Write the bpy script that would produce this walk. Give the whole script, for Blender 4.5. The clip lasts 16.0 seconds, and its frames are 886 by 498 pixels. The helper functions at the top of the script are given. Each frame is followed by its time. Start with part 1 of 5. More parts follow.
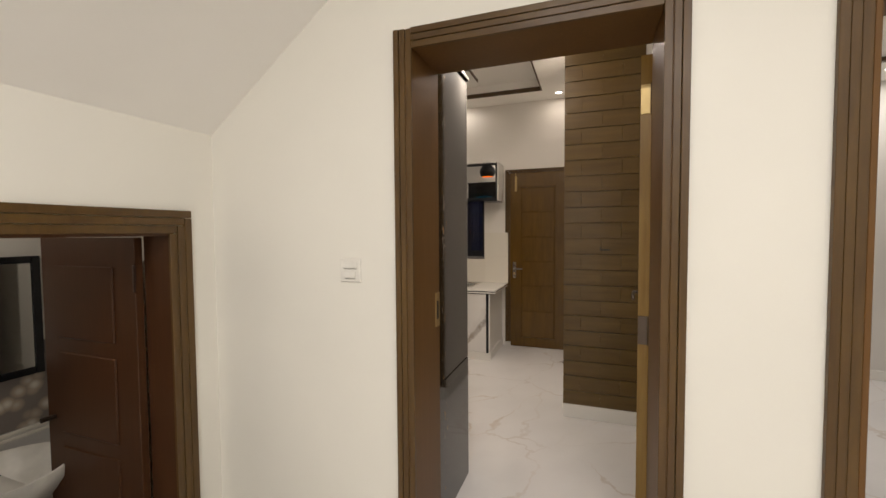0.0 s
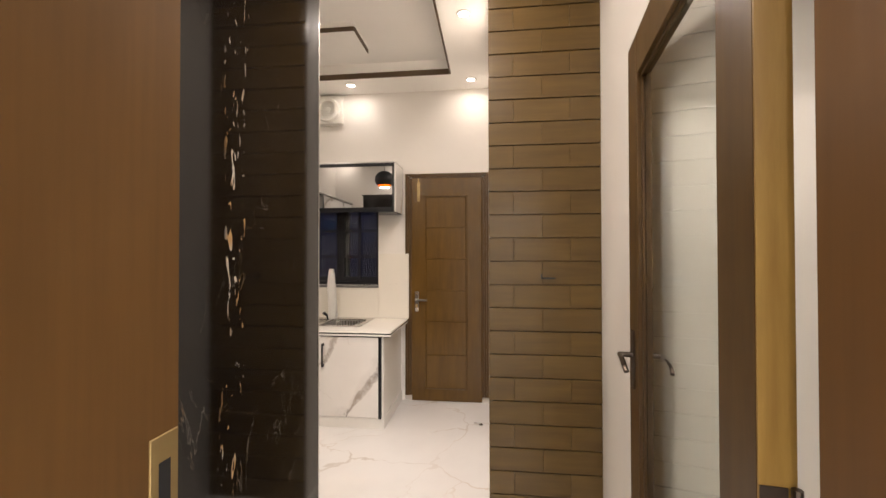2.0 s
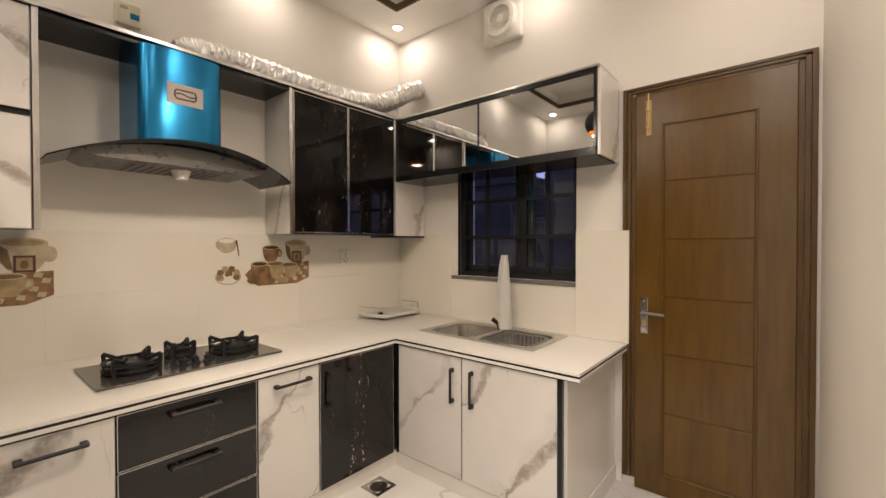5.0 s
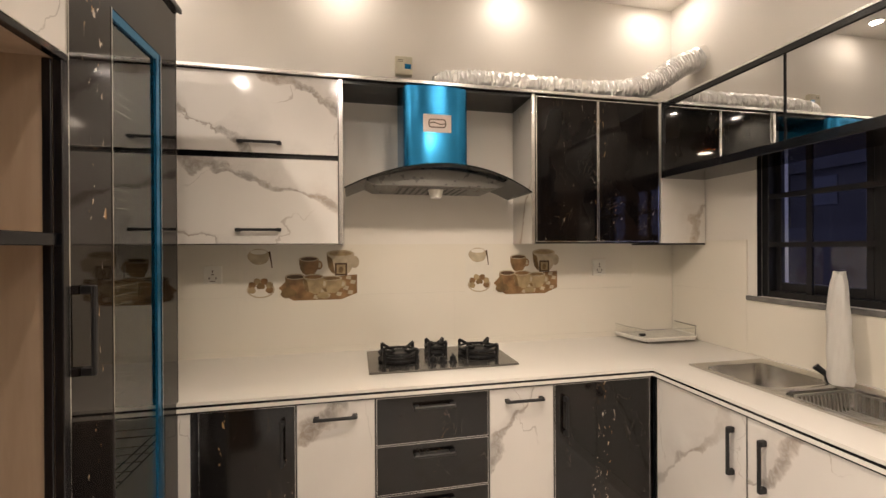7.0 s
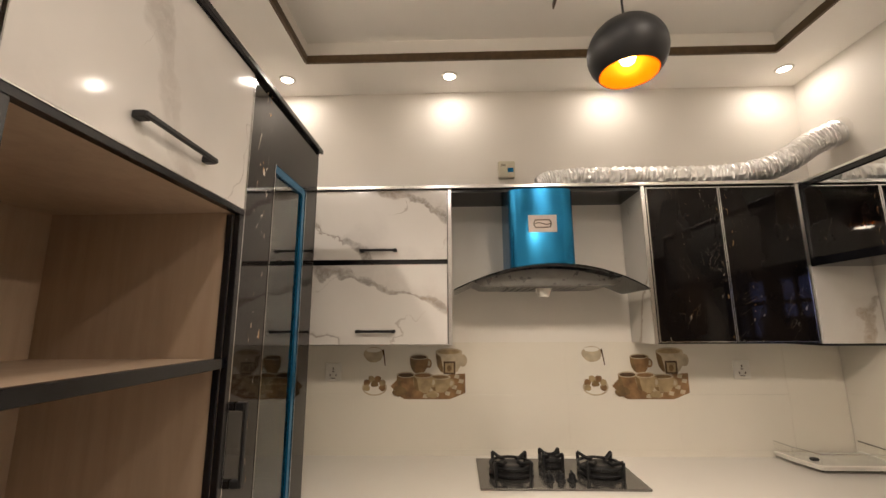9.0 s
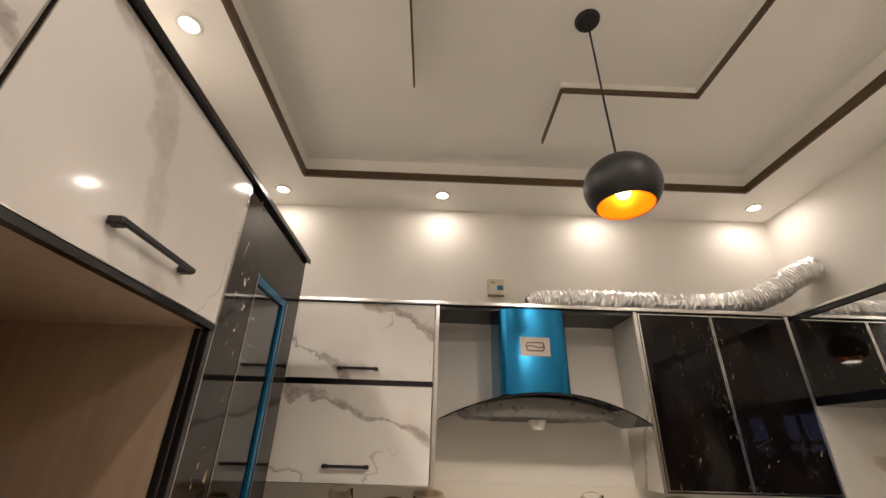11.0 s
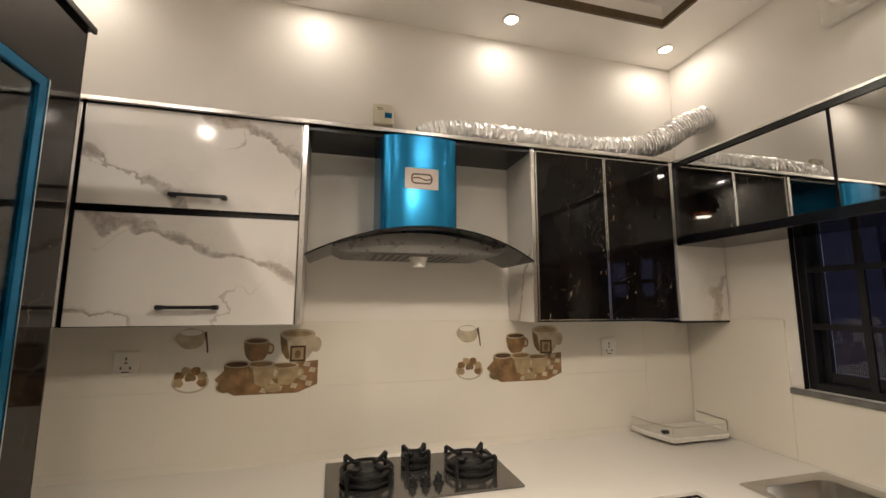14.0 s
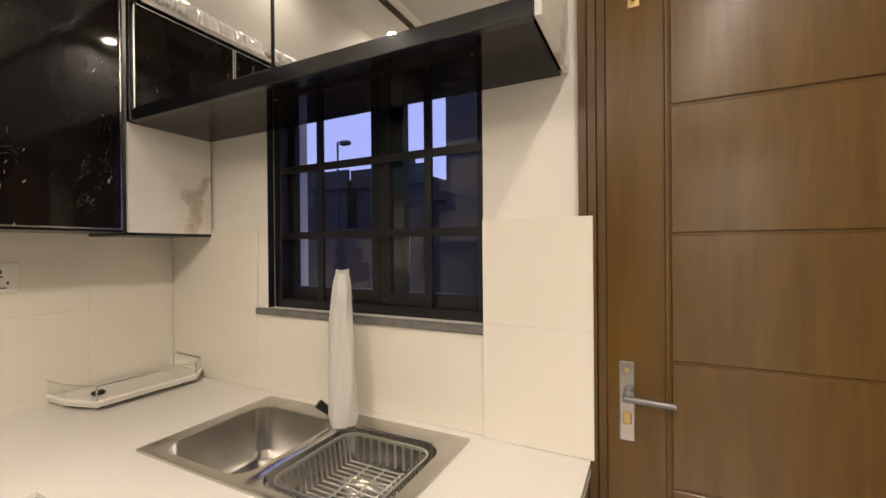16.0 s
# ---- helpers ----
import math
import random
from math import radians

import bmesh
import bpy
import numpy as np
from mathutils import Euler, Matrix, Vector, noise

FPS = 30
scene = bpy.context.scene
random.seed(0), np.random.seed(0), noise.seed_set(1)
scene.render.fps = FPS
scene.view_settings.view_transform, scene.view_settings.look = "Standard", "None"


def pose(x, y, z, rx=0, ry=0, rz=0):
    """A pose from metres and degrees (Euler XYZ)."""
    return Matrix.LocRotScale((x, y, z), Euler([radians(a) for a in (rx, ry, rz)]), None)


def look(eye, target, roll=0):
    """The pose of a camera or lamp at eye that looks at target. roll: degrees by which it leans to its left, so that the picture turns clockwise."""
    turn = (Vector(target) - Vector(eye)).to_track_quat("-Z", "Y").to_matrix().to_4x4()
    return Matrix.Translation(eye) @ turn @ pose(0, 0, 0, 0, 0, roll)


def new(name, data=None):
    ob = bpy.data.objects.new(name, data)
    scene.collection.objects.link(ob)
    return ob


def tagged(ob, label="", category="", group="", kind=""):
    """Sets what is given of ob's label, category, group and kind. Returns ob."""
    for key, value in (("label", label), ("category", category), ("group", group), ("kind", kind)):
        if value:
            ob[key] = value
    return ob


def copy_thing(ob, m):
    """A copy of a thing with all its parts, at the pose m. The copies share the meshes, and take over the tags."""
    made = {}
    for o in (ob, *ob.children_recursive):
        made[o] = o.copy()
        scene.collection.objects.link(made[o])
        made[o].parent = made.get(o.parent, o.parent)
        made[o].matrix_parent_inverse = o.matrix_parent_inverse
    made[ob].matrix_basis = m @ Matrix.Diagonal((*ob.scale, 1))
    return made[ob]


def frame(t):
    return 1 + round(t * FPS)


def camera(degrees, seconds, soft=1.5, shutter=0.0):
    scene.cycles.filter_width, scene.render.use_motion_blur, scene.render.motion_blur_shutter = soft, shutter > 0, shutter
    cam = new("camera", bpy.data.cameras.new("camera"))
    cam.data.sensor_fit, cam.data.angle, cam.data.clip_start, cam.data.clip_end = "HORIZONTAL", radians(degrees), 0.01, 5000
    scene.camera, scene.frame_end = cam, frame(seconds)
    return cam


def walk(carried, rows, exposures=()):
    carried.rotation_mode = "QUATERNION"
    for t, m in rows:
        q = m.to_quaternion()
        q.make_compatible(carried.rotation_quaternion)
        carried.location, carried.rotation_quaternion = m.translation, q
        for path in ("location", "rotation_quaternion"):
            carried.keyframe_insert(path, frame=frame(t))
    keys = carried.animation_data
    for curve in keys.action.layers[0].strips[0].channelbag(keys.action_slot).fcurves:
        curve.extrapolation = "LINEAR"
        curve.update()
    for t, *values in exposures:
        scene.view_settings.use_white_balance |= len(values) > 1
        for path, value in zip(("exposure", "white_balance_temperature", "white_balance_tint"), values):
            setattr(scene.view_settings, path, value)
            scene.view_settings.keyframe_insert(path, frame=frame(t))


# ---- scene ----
cam = camera(94.2, 16.0)
PATH = [
    (0, (0.051, -0.072, 1.542), (-0.627, 1.808, 1.457), -0.4),
    (0.5, (-0.029, 0.021, 1.532), (-0.377, 1.989, 1.451), -0.1),
    (1, (-0.058, 0.38, 1.499), (-0.302, 2.364, 1.428), -0.1),
    (1.5, (-0.092, 0.756, 1.508), (-0.299, 2.745, 1.483), -0.2),
    (2, (-0.151, 1.176, 1.519), (-0.38, 3.163, 1.542), -0.1),
    (2.5, (-0.179, 1.566, 1.502), (-0.446, 3.547, 1.562), -0.0),
    (3, (-0.192, 1.887, 1.514), (-0.552, 3.854, 1.579), -0.1),
    (3.2, (-0.216, 2.005, 1.507), (-0.628, 3.961, 1.566), 0.0),
    (5.3, (-0.329, 2.884, 1.429), (-1.728, 4.313, 1.396), 0.1),
    (5.5, (-0.375, 2.926, 1.422), (-1.848, 4.278, 1.386), 0.3),
    (6, (-0.432, 3.046, 1.438), (-2.11, 4.133, 1.401), 0.3),
    (6.5, (-0.383, 3.108, 1.454), (-2.232, 3.87, 1.429), 0.0),
    (7, (-0.323, 3.125, 1.481), (-2.279, 3.541, 1.476), -0.3),
    (7.5, (-0.311, 3.079, 1.491), (-2.306, 3.22, 1.531), -0.5),
    (8, (-0.305, 3.078, 1.519), (-2.301, 3.077, 1.648), -0.5),
    (8.5, (-0.306, 3.081, 1.574), (-2.29, 3.034, 1.818), -0.5),
    (9, (-0.299, 3.078, 1.617), (-2.265, 3.021, 1.978), -0.3),
    (9.5, (-0.299, 3.081, 1.63), (-2.24, 3.029, 2.11), 0.0),
    (10, (-0.311, 3.075, 1.646), (-2.216, 3.034, 2.252), 0.4),
    (10.2, (-0.331, 3.066, 1.649), (-2.215, 3.032, 2.317), 0.7),
    (12.3, (-0.475, 2.989, 1.752), (-2.213, 3.095, 2.735), 1.6),
    (12.5, (-0.51, 2.987, 1.708), (-2.315, 3.125, 2.559), 1.5),
    (13, (-0.591, 2.996, 1.612), (-2.491, 3.204, 2.202), 1.2),
    (13.5, (-0.648, 3.047, 1.583), (-2.581, 3.347, 2.001), 0.7),
    (14, (-0.75, 3.189, 1.6), (-2.665, 3.702, 1.861), 0.1),
    (14.5, (-0.819, 3.478, 1.511), (-2.632, 4.298, 1.708), -0.1),
    (15, (-0.847, 3.742, 1.485), (-2.45, 4.933, 1.594), -0.5),
    (15.5, (-0.915, 3.988, 1.464), (-2.194, 5.526, 1.475), -0.4),
    (16, (-0.858, 4.197, 1.436), (-1.753, 5.986, 1.429), -0.5),
]
EXPOSURES = [(0, -0.7, 6500, 12), (1, -0.78, 6500, 11), (1.5, -0.66, 6500, 12), (2, 0.24, 6400, 15), (2.5, 0.34, 6400, 16), (3, 0.34, 6400, 16), (5.5, 0.08, 6650, 13), (6, 0.1, 6650, 14), (7, 0.22, 6700, 14), (7.5, 0.26, 6700, 14), (8.5, 0.14, 6650, 13), (10, 0, 6500, 12), (12.4, -0.08, 6400, 12), (13.5, -0.04, 6450, 11), (14.5, -0.02, 6500, 10), (15.2, 0.13, 6500, 10), (16, 0.42, 6500, 10)]
walk(cam, [(t, look(eye, target, roll)) for t, eye, target, roll in PATH], EXPOSURES)

# ---- world and lights ----
world = bpy.data.worlds.new("dusk")
scene.world = world
world.use_nodes = True
background = world.node_tree.nodes["Background"]
background.inputs[0].default_value = (0.27, 0.29, 0.62, 1)
background.inputs[1].default_value = 1.35

WARM = (1.0, 0.89, 0.77)


def downlamp(x, y, z, watts, colour=WARM, size=0.075, beam=180):
    """A small disc lamp that shines downwards: a recessed downlight, the pendant's mouth or an added fill."""
    data = bpy.data.lights.new("disc_lamp", "AREA")
    data.shape, data.size, data.energy, data.color, data.spread = "DISK", size, watts, colour, radians(beam)
    ob = new("disc_lamp", data)
    ob.location = (x, y, z)
    return ob


# the last three are unseen, added along the rows as fill light
KITCHEN_SPOTS = [(-2.75, 1.98), (-2.75, 3.055), (-2.75, 4.13), (-2.75, 5.2), (-1.543, 5.175), (-0.335, 5.175), (-0.335, 4.07), (-0.335, 2.95), (-1.543, 1.98), (-0.335, 1.98)]
for sx, sy in KITCHEN_SPOTS:
    by_wall = sx < -2 or sy > 5
    # inner spots are driven far harder than the wall rows, to fill the room
    downlamp(sx, sy, 3.212, 1.9 if by_wall else 8.0 if sy == 2.95 else 12.0, beam=180 if by_wall else 160)
downlamp(-1.54, 3.655, 2.395, 13.0, (1.0, 0.86, 0.68), 0.12, 165)
# unseen lamps added behind the camera to light the hall evenly
HALL_FILL_SPOTS = [(-0.05, -0.9), (1.15, -1.2), (0.5, -2.1)]
for sx, sy in HALL_FILL_SPOTS:
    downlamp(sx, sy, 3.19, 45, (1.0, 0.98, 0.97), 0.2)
LOUNGE_SPOTS = [(1.5, 4.9), (2.6, 4.9), (3.6, 4.9), (1.5, 3.0), (3.0, 3.0)]
for sx, sy in LOUNGE_SPOTS:
    downlamp(sx, sy, 2.99, 10, (1.0, 0.95, 0.90))
# unseen lamp with no fitting, added to lift the bathroom a little
downlamp(-2.5, 0.6, 1.93, 5, (1.0, 0.9, 0.78))

# ---- materials ----


def shader(name, base=(0.8, 0.8, 0.8), rough=0.5, metal=0.0):
    """A material with its node tree, its principled shader and a coordinate that differs from object to object."""
    m = bpy.data.materials.new(name)
    m.use_nodes = True
    nt = m.node_tree
    p = nt.nodes["Principled BSDF"]
    p.inputs["Base Color"].default_value = (*base, 1)
    p.inputs["Roughness"].default_value = rough
    p.inputs["Metallic"].default_value = metal
    return m, nt, p


def coords(nt, scale=(1, 1, 1), rot=(0, 0, 0), spread=0.0):
    geo = nt.nodes.new("ShaderNodeNewGeometry")
    out = geo.outputs["Position"]
    if spread:
        info = nt.nodes.new("ShaderNodeObjectInfo")
        mul = nt.nodes.new("ShaderNodeMath")
        mul.operation = "MULTIPLY"
        mul.inputs[1].default_value = spread
        nt.links.new(info.outputs["Random"], mul.inputs[0])
        add = nt.nodes.new("ShaderNodeVectorMath")
        add.operation = "ADD"
        nt.links.new(out, add.inputs[0])
        nt.links.new(mul.outputs[0], add.inputs[1])
        out = add.outputs[0]
    mp = nt.nodes.new("ShaderNodeMapping")
    mp.inputs["Scale"].default_value = scale
    mp.inputs["Rotation"].default_value = [radians(a) for a in rot]
    nt.links.new(out, mp.inputs["Vector"])
    return mp.outputs[0]


def noise_node(nt, vec, scale, detail=4.0, distortion=0.0, rough=0.5):
    n = nt.nodes.new("ShaderNodeTexNoise")
    n.inputs["Scale"].default_value = scale
    n.inputs["Detail"].default_value = detail
    n.inputs["Distortion"].default_value = distortion
    n.inputs["Roughness"].default_value = rough
    nt.links.new(vec, n.inputs["Vector"])
    return n.outputs["Fac"]


def ramp(nt, fac, stops):
    r = nt.nodes.new("ShaderNodeValToRGB")
    e = r.color_ramp.elements
    while len(e) < len(stops):
        e.new(0.5)
    for el, (pos, col) in zip(e, stops):
        el.position = pos
        el.color = (*col, 1) if len(col) == 3 else col
    nt.links.new(fac, r.inputs[0])
    return r.outputs["Color"]


def math_node(nt, op, a, b=None, clamp=False):
    n = nt.nodes.new("ShaderNodeMath")
    n.operation, n.use_clamp = op, clamp
    for k, v in enumerate((a, b)):
        if v is None:
            continue
        if isinstance(v, (int, float)):
            n.inputs[k].default_value = v
        else:
            nt.links.new(v, n.inputs[k])
    return n.outputs[0]


def mix(nt, fac, a, b, kind="MIX"):
    n = nt.nodes.new("ShaderNodeMix")
    n.data_type, n.blend_type = "RGBA", kind
    for k, v in ((0, fac), (6, a), (7, b)):
        if isinstance(v, (int, float)):
            n.inputs[k].default_value = v
        elif isinstance(v, tuple):
            n.inputs[k].default_value = (*v, 1)
        else:
            nt.links.new(v, n.inputs[k])
    return n.outputs[2]


def bump(nt, p, height, strength=0.2, dist=0.002):
    b = nt.nodes.new("ShaderNodeBump")
    b.inputs["Strength"].default_value, b.inputs["Distance"].default_value = strength, dist
    nt.links.new(height, b.inputs["Height"])
    nt.links.new(b.outputs[0], p.inputs["Normal"])


def vary_rough(nt, p, vec, lo, hi, scale=6):
    f = noise_node(nt, vec, scale, 5)
    mr = nt.nodes.new("ShaderNodeMapRange")
    mr.inputs["To Min"].default_value, mr.inputs["To Max"].default_value = lo, hi
    nt.links.new(f, mr.inputs["Value"])
    nt.links.new(mr.outputs[0], p.inputs["Roughness"])


def paint(name, base, rough=0.55):
    m, nt, p = shader(name, base, rough)
    v = coords(nt)
    big = noise_node(nt, v, 1.3, 3)
    c = ramp(nt, big, [(0.3, tuple(k * 0.95 for k in base)), (0.7, base)])
    nt.links.new(c, p.inputs["Base Color"])
    bump(nt, p, noise_node(nt, v, 140, 3), 0.12, 0.001)
    return m


def stone_veins(nt, v, scale, width, distortion=1.2, detail=5):
    """Thin branching lines, 1 on the line and 0 off it."""
    f = noise_node(nt, v, scale, detail, distortion, 0.55)
    d = math_node(nt, "ABSOLUTE", math_node(nt, "SUBTRACT", f, 0.5))
    return math_node(nt, "SUBTRACT", 1.0, math_node(nt, "DIVIDE", d, width, True), True)


def crack_veins(nt, v, scale, thin, thick, warp=0.22):
    """Branching veins along the edges of warped cells, wide in places and thin in others."""
    n = nt.nodes.new("ShaderNodeTexNoise")
    n.inputs["Scale"].default_value, n.inputs["Detail"].default_value = scale * 1.6, 4
    nt.links.new(v, n.inputs["Vector"])
    off = nt.nodes.new("ShaderNodeVectorMath")
    off.operation = "SUBTRACT"
    off.inputs[1].default_value = (0.5, 0.5, 0.5)
    nt.links.new(n.outputs["Color"], off.inputs[0])
    sc = nt.nodes.new("ShaderNodeVectorMath")
    sc.operation = "SCALE"
    sc.inputs["Scale"].default_value = warp * 2
    nt.links.new(off.outputs[0], sc.inputs[0])
    add = nt.nodes.new("ShaderNodeVectorMath")
    add.operation = "ADD"
    nt.links.new(v, add.inputs[0])
    nt.links.new(sc.outputs[0], add.inputs[1])
    vor = nt.nodes.new("ShaderNodeTexVoronoi")
    vor.feature = "DISTANCE_TO_EDGE"
    vor.inputs["Scale"].default_value = scale
    nt.links.new(add.outputs[0], vor.inputs["Vector"])
    mr = nt.nodes.new("ShaderNodeMapRange")
    mr.inputs["From Min"].default_value, mr.inputs["From Max"].default_value = 0.38, 0.66
    mr.inputs["To Min"].default_value, mr.inputs["To Max"].default_value = thin, thick
    nt.links.new(noise_node(nt, v, scale * 1.5, 2), mr.inputs["Value"])
    return math_node(nt, "SUBTRACT", 1.0, math_node(nt, "DIVIDE", vor.outputs["Distance"], mr.outputs[0], True), True)


def white_marble(name, base, vein, rough, strength=0.85, spread=37.0, size=1.0, thin=0.006, thick=0.085):
    """White stone with branching grey-brown veins running aslant."""
    m, nt, p = shader(name, base, rough)
    turned = coords(nt, (1, 1, 1), (34, -32, 20), spread)
    mp = nt.nodes.new("ShaderNodeMapping")
    mp.inputs["Scale"].default_value = (1.2 * size, 1.1 * size, 0.52 * size)
    nt.links.new(turned, mp.inputs["Vector"])
    v = mp.outputs[0]
    main = ramp(nt, crack_veins(nt, v, 1.9, thin, thick, 0.19), [(0.0, (0, 0, 0)), (0.12, (0.55, 0.55, 0.55)), (0.45, (0.8, 0.8, 0.8)), (0.9, (1, 1, 1))])
    hair = crack_veins(nt, v, 4.2, 0.002, 0.02)
    mask = ramp(nt, noise_node(nt, v, 1.1, 1), [(0.39, (0.10, 0.10, 0.10)), (0.51, (1, 1, 1))])
    grain = ramp(nt, noise_node(nt, turned, 18, 5, 0.6, 0.6), [(0.30, (0.62, 0.62, 0.62)), (0.56, (1, 1, 1))])
    both = math_node(nt, "MULTIPLY", math_node(nt, "MULTIPLY", main, grain), mask)
    both = math_node(nt, "MAXIMUM", both, math_node(nt, "MULTIPLY", math_node(nt, "MULTIPLY", hair, 0.12), mask))
    tint = ramp(nt, noise_node(nt, v, 2.6, 2), [(0.4, vein), (0.62, (vein[0] * 1.25, vein[1] * 1.15, vein[2] * 1.0))])
    cloud = ramp(nt, noise_node(nt, v, 2.2, 4), [(0.35, tuple(k * 0.93 for k in base)), (0.6, base)])
    c = mix(nt, math_node(nt, "MULTIPLY", both, strength, True), cloud, tint)
    nt.links.new(c, p.inputs["Base Color"])
    return m


def veined_marble(name, base, vein, rough, angle, strength=0.9, period=0.44, spread=37.0):
    """White laminate with long smoky veins that run at an angle up the front, each sharp on one edge and washed out on the other."""
    m, nt, p = shader(name, base, rough)
    pos = coords(nt, (1, 1, 1), (0, 0, 0), spread)
    sep = nt.nodes.new("ShaderNodeSeparateXYZ")
    nt.links.new(pos, sep.inputs[0])
    u, z = math_node(nt, "ADD", sep.outputs[0], sep.outputs[1]), sep.outputs[2]

    def family(turn, gap, sway, thin, thick, seed):
        c, k = math.cos(radians(turn)), math.sin(radians(turn))
        across = math_node(nt, "SUBTRACT", math_node(nt, "MULTIPLY", z, c), math_node(nt, "MULTIPLY", u, k))
        bend = math_node(nt, "MULTIPLY", math_node(nt, "SUBTRACT", noise_node(nt, pos, 1.5 + seed, 3, 0.4), 0.5), sway)
        fray = math_node(nt, "MULTIPLY", math_node(nt, "SUBTRACT", noise_node(nt, pos, 9 + seed, 5, 0.5, 0.6), 0.5), sway * 0.16)
        line = math_node(nt, "DIVIDE", math_node(nt, "ADD", math_node(nt, "ADD", across, bend), fray), gap)
        off = math_node(nt, "MULTIPLY", math_node(nt, "SUBTRACT", math_node(nt, "FRACT", line), 0.5), gap)
        width = nt.nodes.new("ShaderNodeMapRange")
        width.inputs["From Min"].default_value, width.inputs["From Max"].default_value = 0.36, 0.64
        width.inputs["To Min"].default_value, width.inputs["To Max"].default_value = thin, thick
        nt.links.new(noise_node(nt, pos, 2.7 + seed, 2), width.inputs["Value"])
        w = width.outputs[0]
        core = math_node(nt, "SUBTRACT", 1.0, math_node(nt, "DIVIDE", math_node(nt, "ABSOLUTE", off), w, True), True)
        wash = math_node(nt, "SUBTRACT", 1.0, math_node(nt, "DIVIDE", off, math_node(nt, "MULTIPLY", w, 4.0), True), True)
        wash = math_node(nt, "MULTIPLY", wash, math_node(nt, "GREATER_THAN", off, 0.0))
        core = ramp(nt, core, [(0.0, (0, 0, 0)), (0.35, (0.75, 0.75, 0.75)), (0.8, (1, 1, 1))])
        return core, wash

    core, wash = family(angle, period, 0.62, 0.004, 0.062, 0.0)
    fine, _ = family(angle + 52, period * 0.8, 0.5, 0.0007, 0.004, 1.3)
    grain = ramp(nt, noise_node(nt, pos, 26, 5, 0.8, 0.65), [(0.30, (0.45, 0.45, 0.45)), (0.58, (1, 1, 1))])
    mask = ramp(nt, noise_node(nt, pos, 1.25, 1), [(0.35, (0.35, 0.35, 0.35)), (0.48, (1, 1, 1))])
    core = math_node(nt, "MULTIPLY", math_node(nt, "MULTIPLY", core, grain), mask)
    wash = math_node(nt, "MULTIPLY", math_node(nt, "MULTIPLY", wash, grain), math_node(nt, "MULTIPLY", mask, 0.30))
    fine = math_node(nt, "MULTIPLY", math_node(nt, "MULTIPLY", fine, 0.55), ramp(nt, noise_node(nt, pos, 2.1, 1), [(0.47, (0, 0, 0)), (0.57, (1, 1, 1))]))
    amount = math_node(nt, "MAXIMUM", math_node(nt, "MAXIMUM", core, wash), fine)
    tint = ramp(nt, noise_node(nt, pos, 3.2, 2), [(0.4, vein), (0.62, (vein[0] * 1.3, vein[1] * 1.15, vein[2] * 0.98))])
    cloud = ramp(nt, noise_node(nt, pos, 2.2, 4), [(0.35, tuple(k * 0.94 for k in base)), (0.6, base)])
    nt.links.new(mix(nt, math_node(nt, "MULTIPLY", amount, strength, True), cloud, tint), p.inputs["Base Color"])
    return m


def black_marble(name, rough=0.045, gloss=0.3, flecks=0.0, trail=None):
    """Black stone with thin pale cracks and gold slivers; trail (axis, place, half width) gathers the slivers round one upright line."""
    m, nt, p = shader(name, (0.01, 0.009, 0.01), rough)
    p.inputs["Specular IOR Level"].default_value = gloss
    v = coords(nt, (1.0, 1.0, 0.55), (10, 14, 20), 23.0)
    if trail:
        axis, place, half = trail
        geo = nt.nodes.new("ShaderNodeNewGeometry")
        sep = nt.nodes.new("ShaderNodeSeparateXYZ")
        nt.links.new(geo.outputs["Position"], sep.inputs[0])
        sway = math_node(nt, "MULTIPLY", math_node(nt, "SUBTRACT", noise_node(nt, coords(nt, (0.6, 0.6, 3.0)), 1.0, 3), 0.5), half * 2.2)
        off = math_node(nt, "ABSOLUTE", math_node(nt, "ADD", math_node(nt, "SUBTRACT", sep.outputs["xyz".index(axis)], place), sway))
        gather = math_node(nt, "SUBTRACT", 1.0, math_node(nt, "DIVIDE", off, half, True), True)
        gather = ramp(nt, gather, [(0.05, (0, 0, 0)), (0.45, (1, 1, 1))])
        cut = 0.665 - flecks
    else:
        gather = ramp(nt, noise_node(nt, coords(nt, (7, 7, 1.1), (4, 6, 0), 23.0), 1.0, 2), [(0.54, (0, 0, 0)), (0.61, (1, 1, 1))])
        cut = 0.70 - flecks
    sliver = ramp(nt, noise_node(nt, coords(nt, (1, 1, 0.38), (16, 14, 0), 11.0), 44, 2, 1.6), [(cut, (0, 0, 0)), (cut + 0.03, (1, 1, 1))])
    hair = stone_veins(nt, v, 5.5, 0.006, 2.2, 6)
    part_of = ramp(nt, noise_node(nt, v, 7.5, 2), [(0.54, (0, 0, 0)), (0.66, (1, 1, 1))])
    amount = math_node(nt, "MAXIMUM", math_node(nt, "MULTIPLY", sliver, gather), math_node(nt, "MULTIPLY", math_node(nt, "MULTIPLY", hair, 0.2 + flecks * 5), part_of))
    tint = ramp(nt, noise_node(nt, v, 16, 2), [(0.42, (0.50, 0.30, 0.13)), (0.56, (0.66, 0.60, 0.50))])
    cloud = ramp(nt, noise_node(nt, v, 4, 5), [(0.4, (0.004, 0.0035, 0.004)), (0.75, (0.014, 0.010, 0.008))])
    c = mix(nt, math_node(nt, "MULTIPLY", amount, 0.85), cloud, tint)
    nt.links.new(c, p.inputs["Base Color"])
    return m


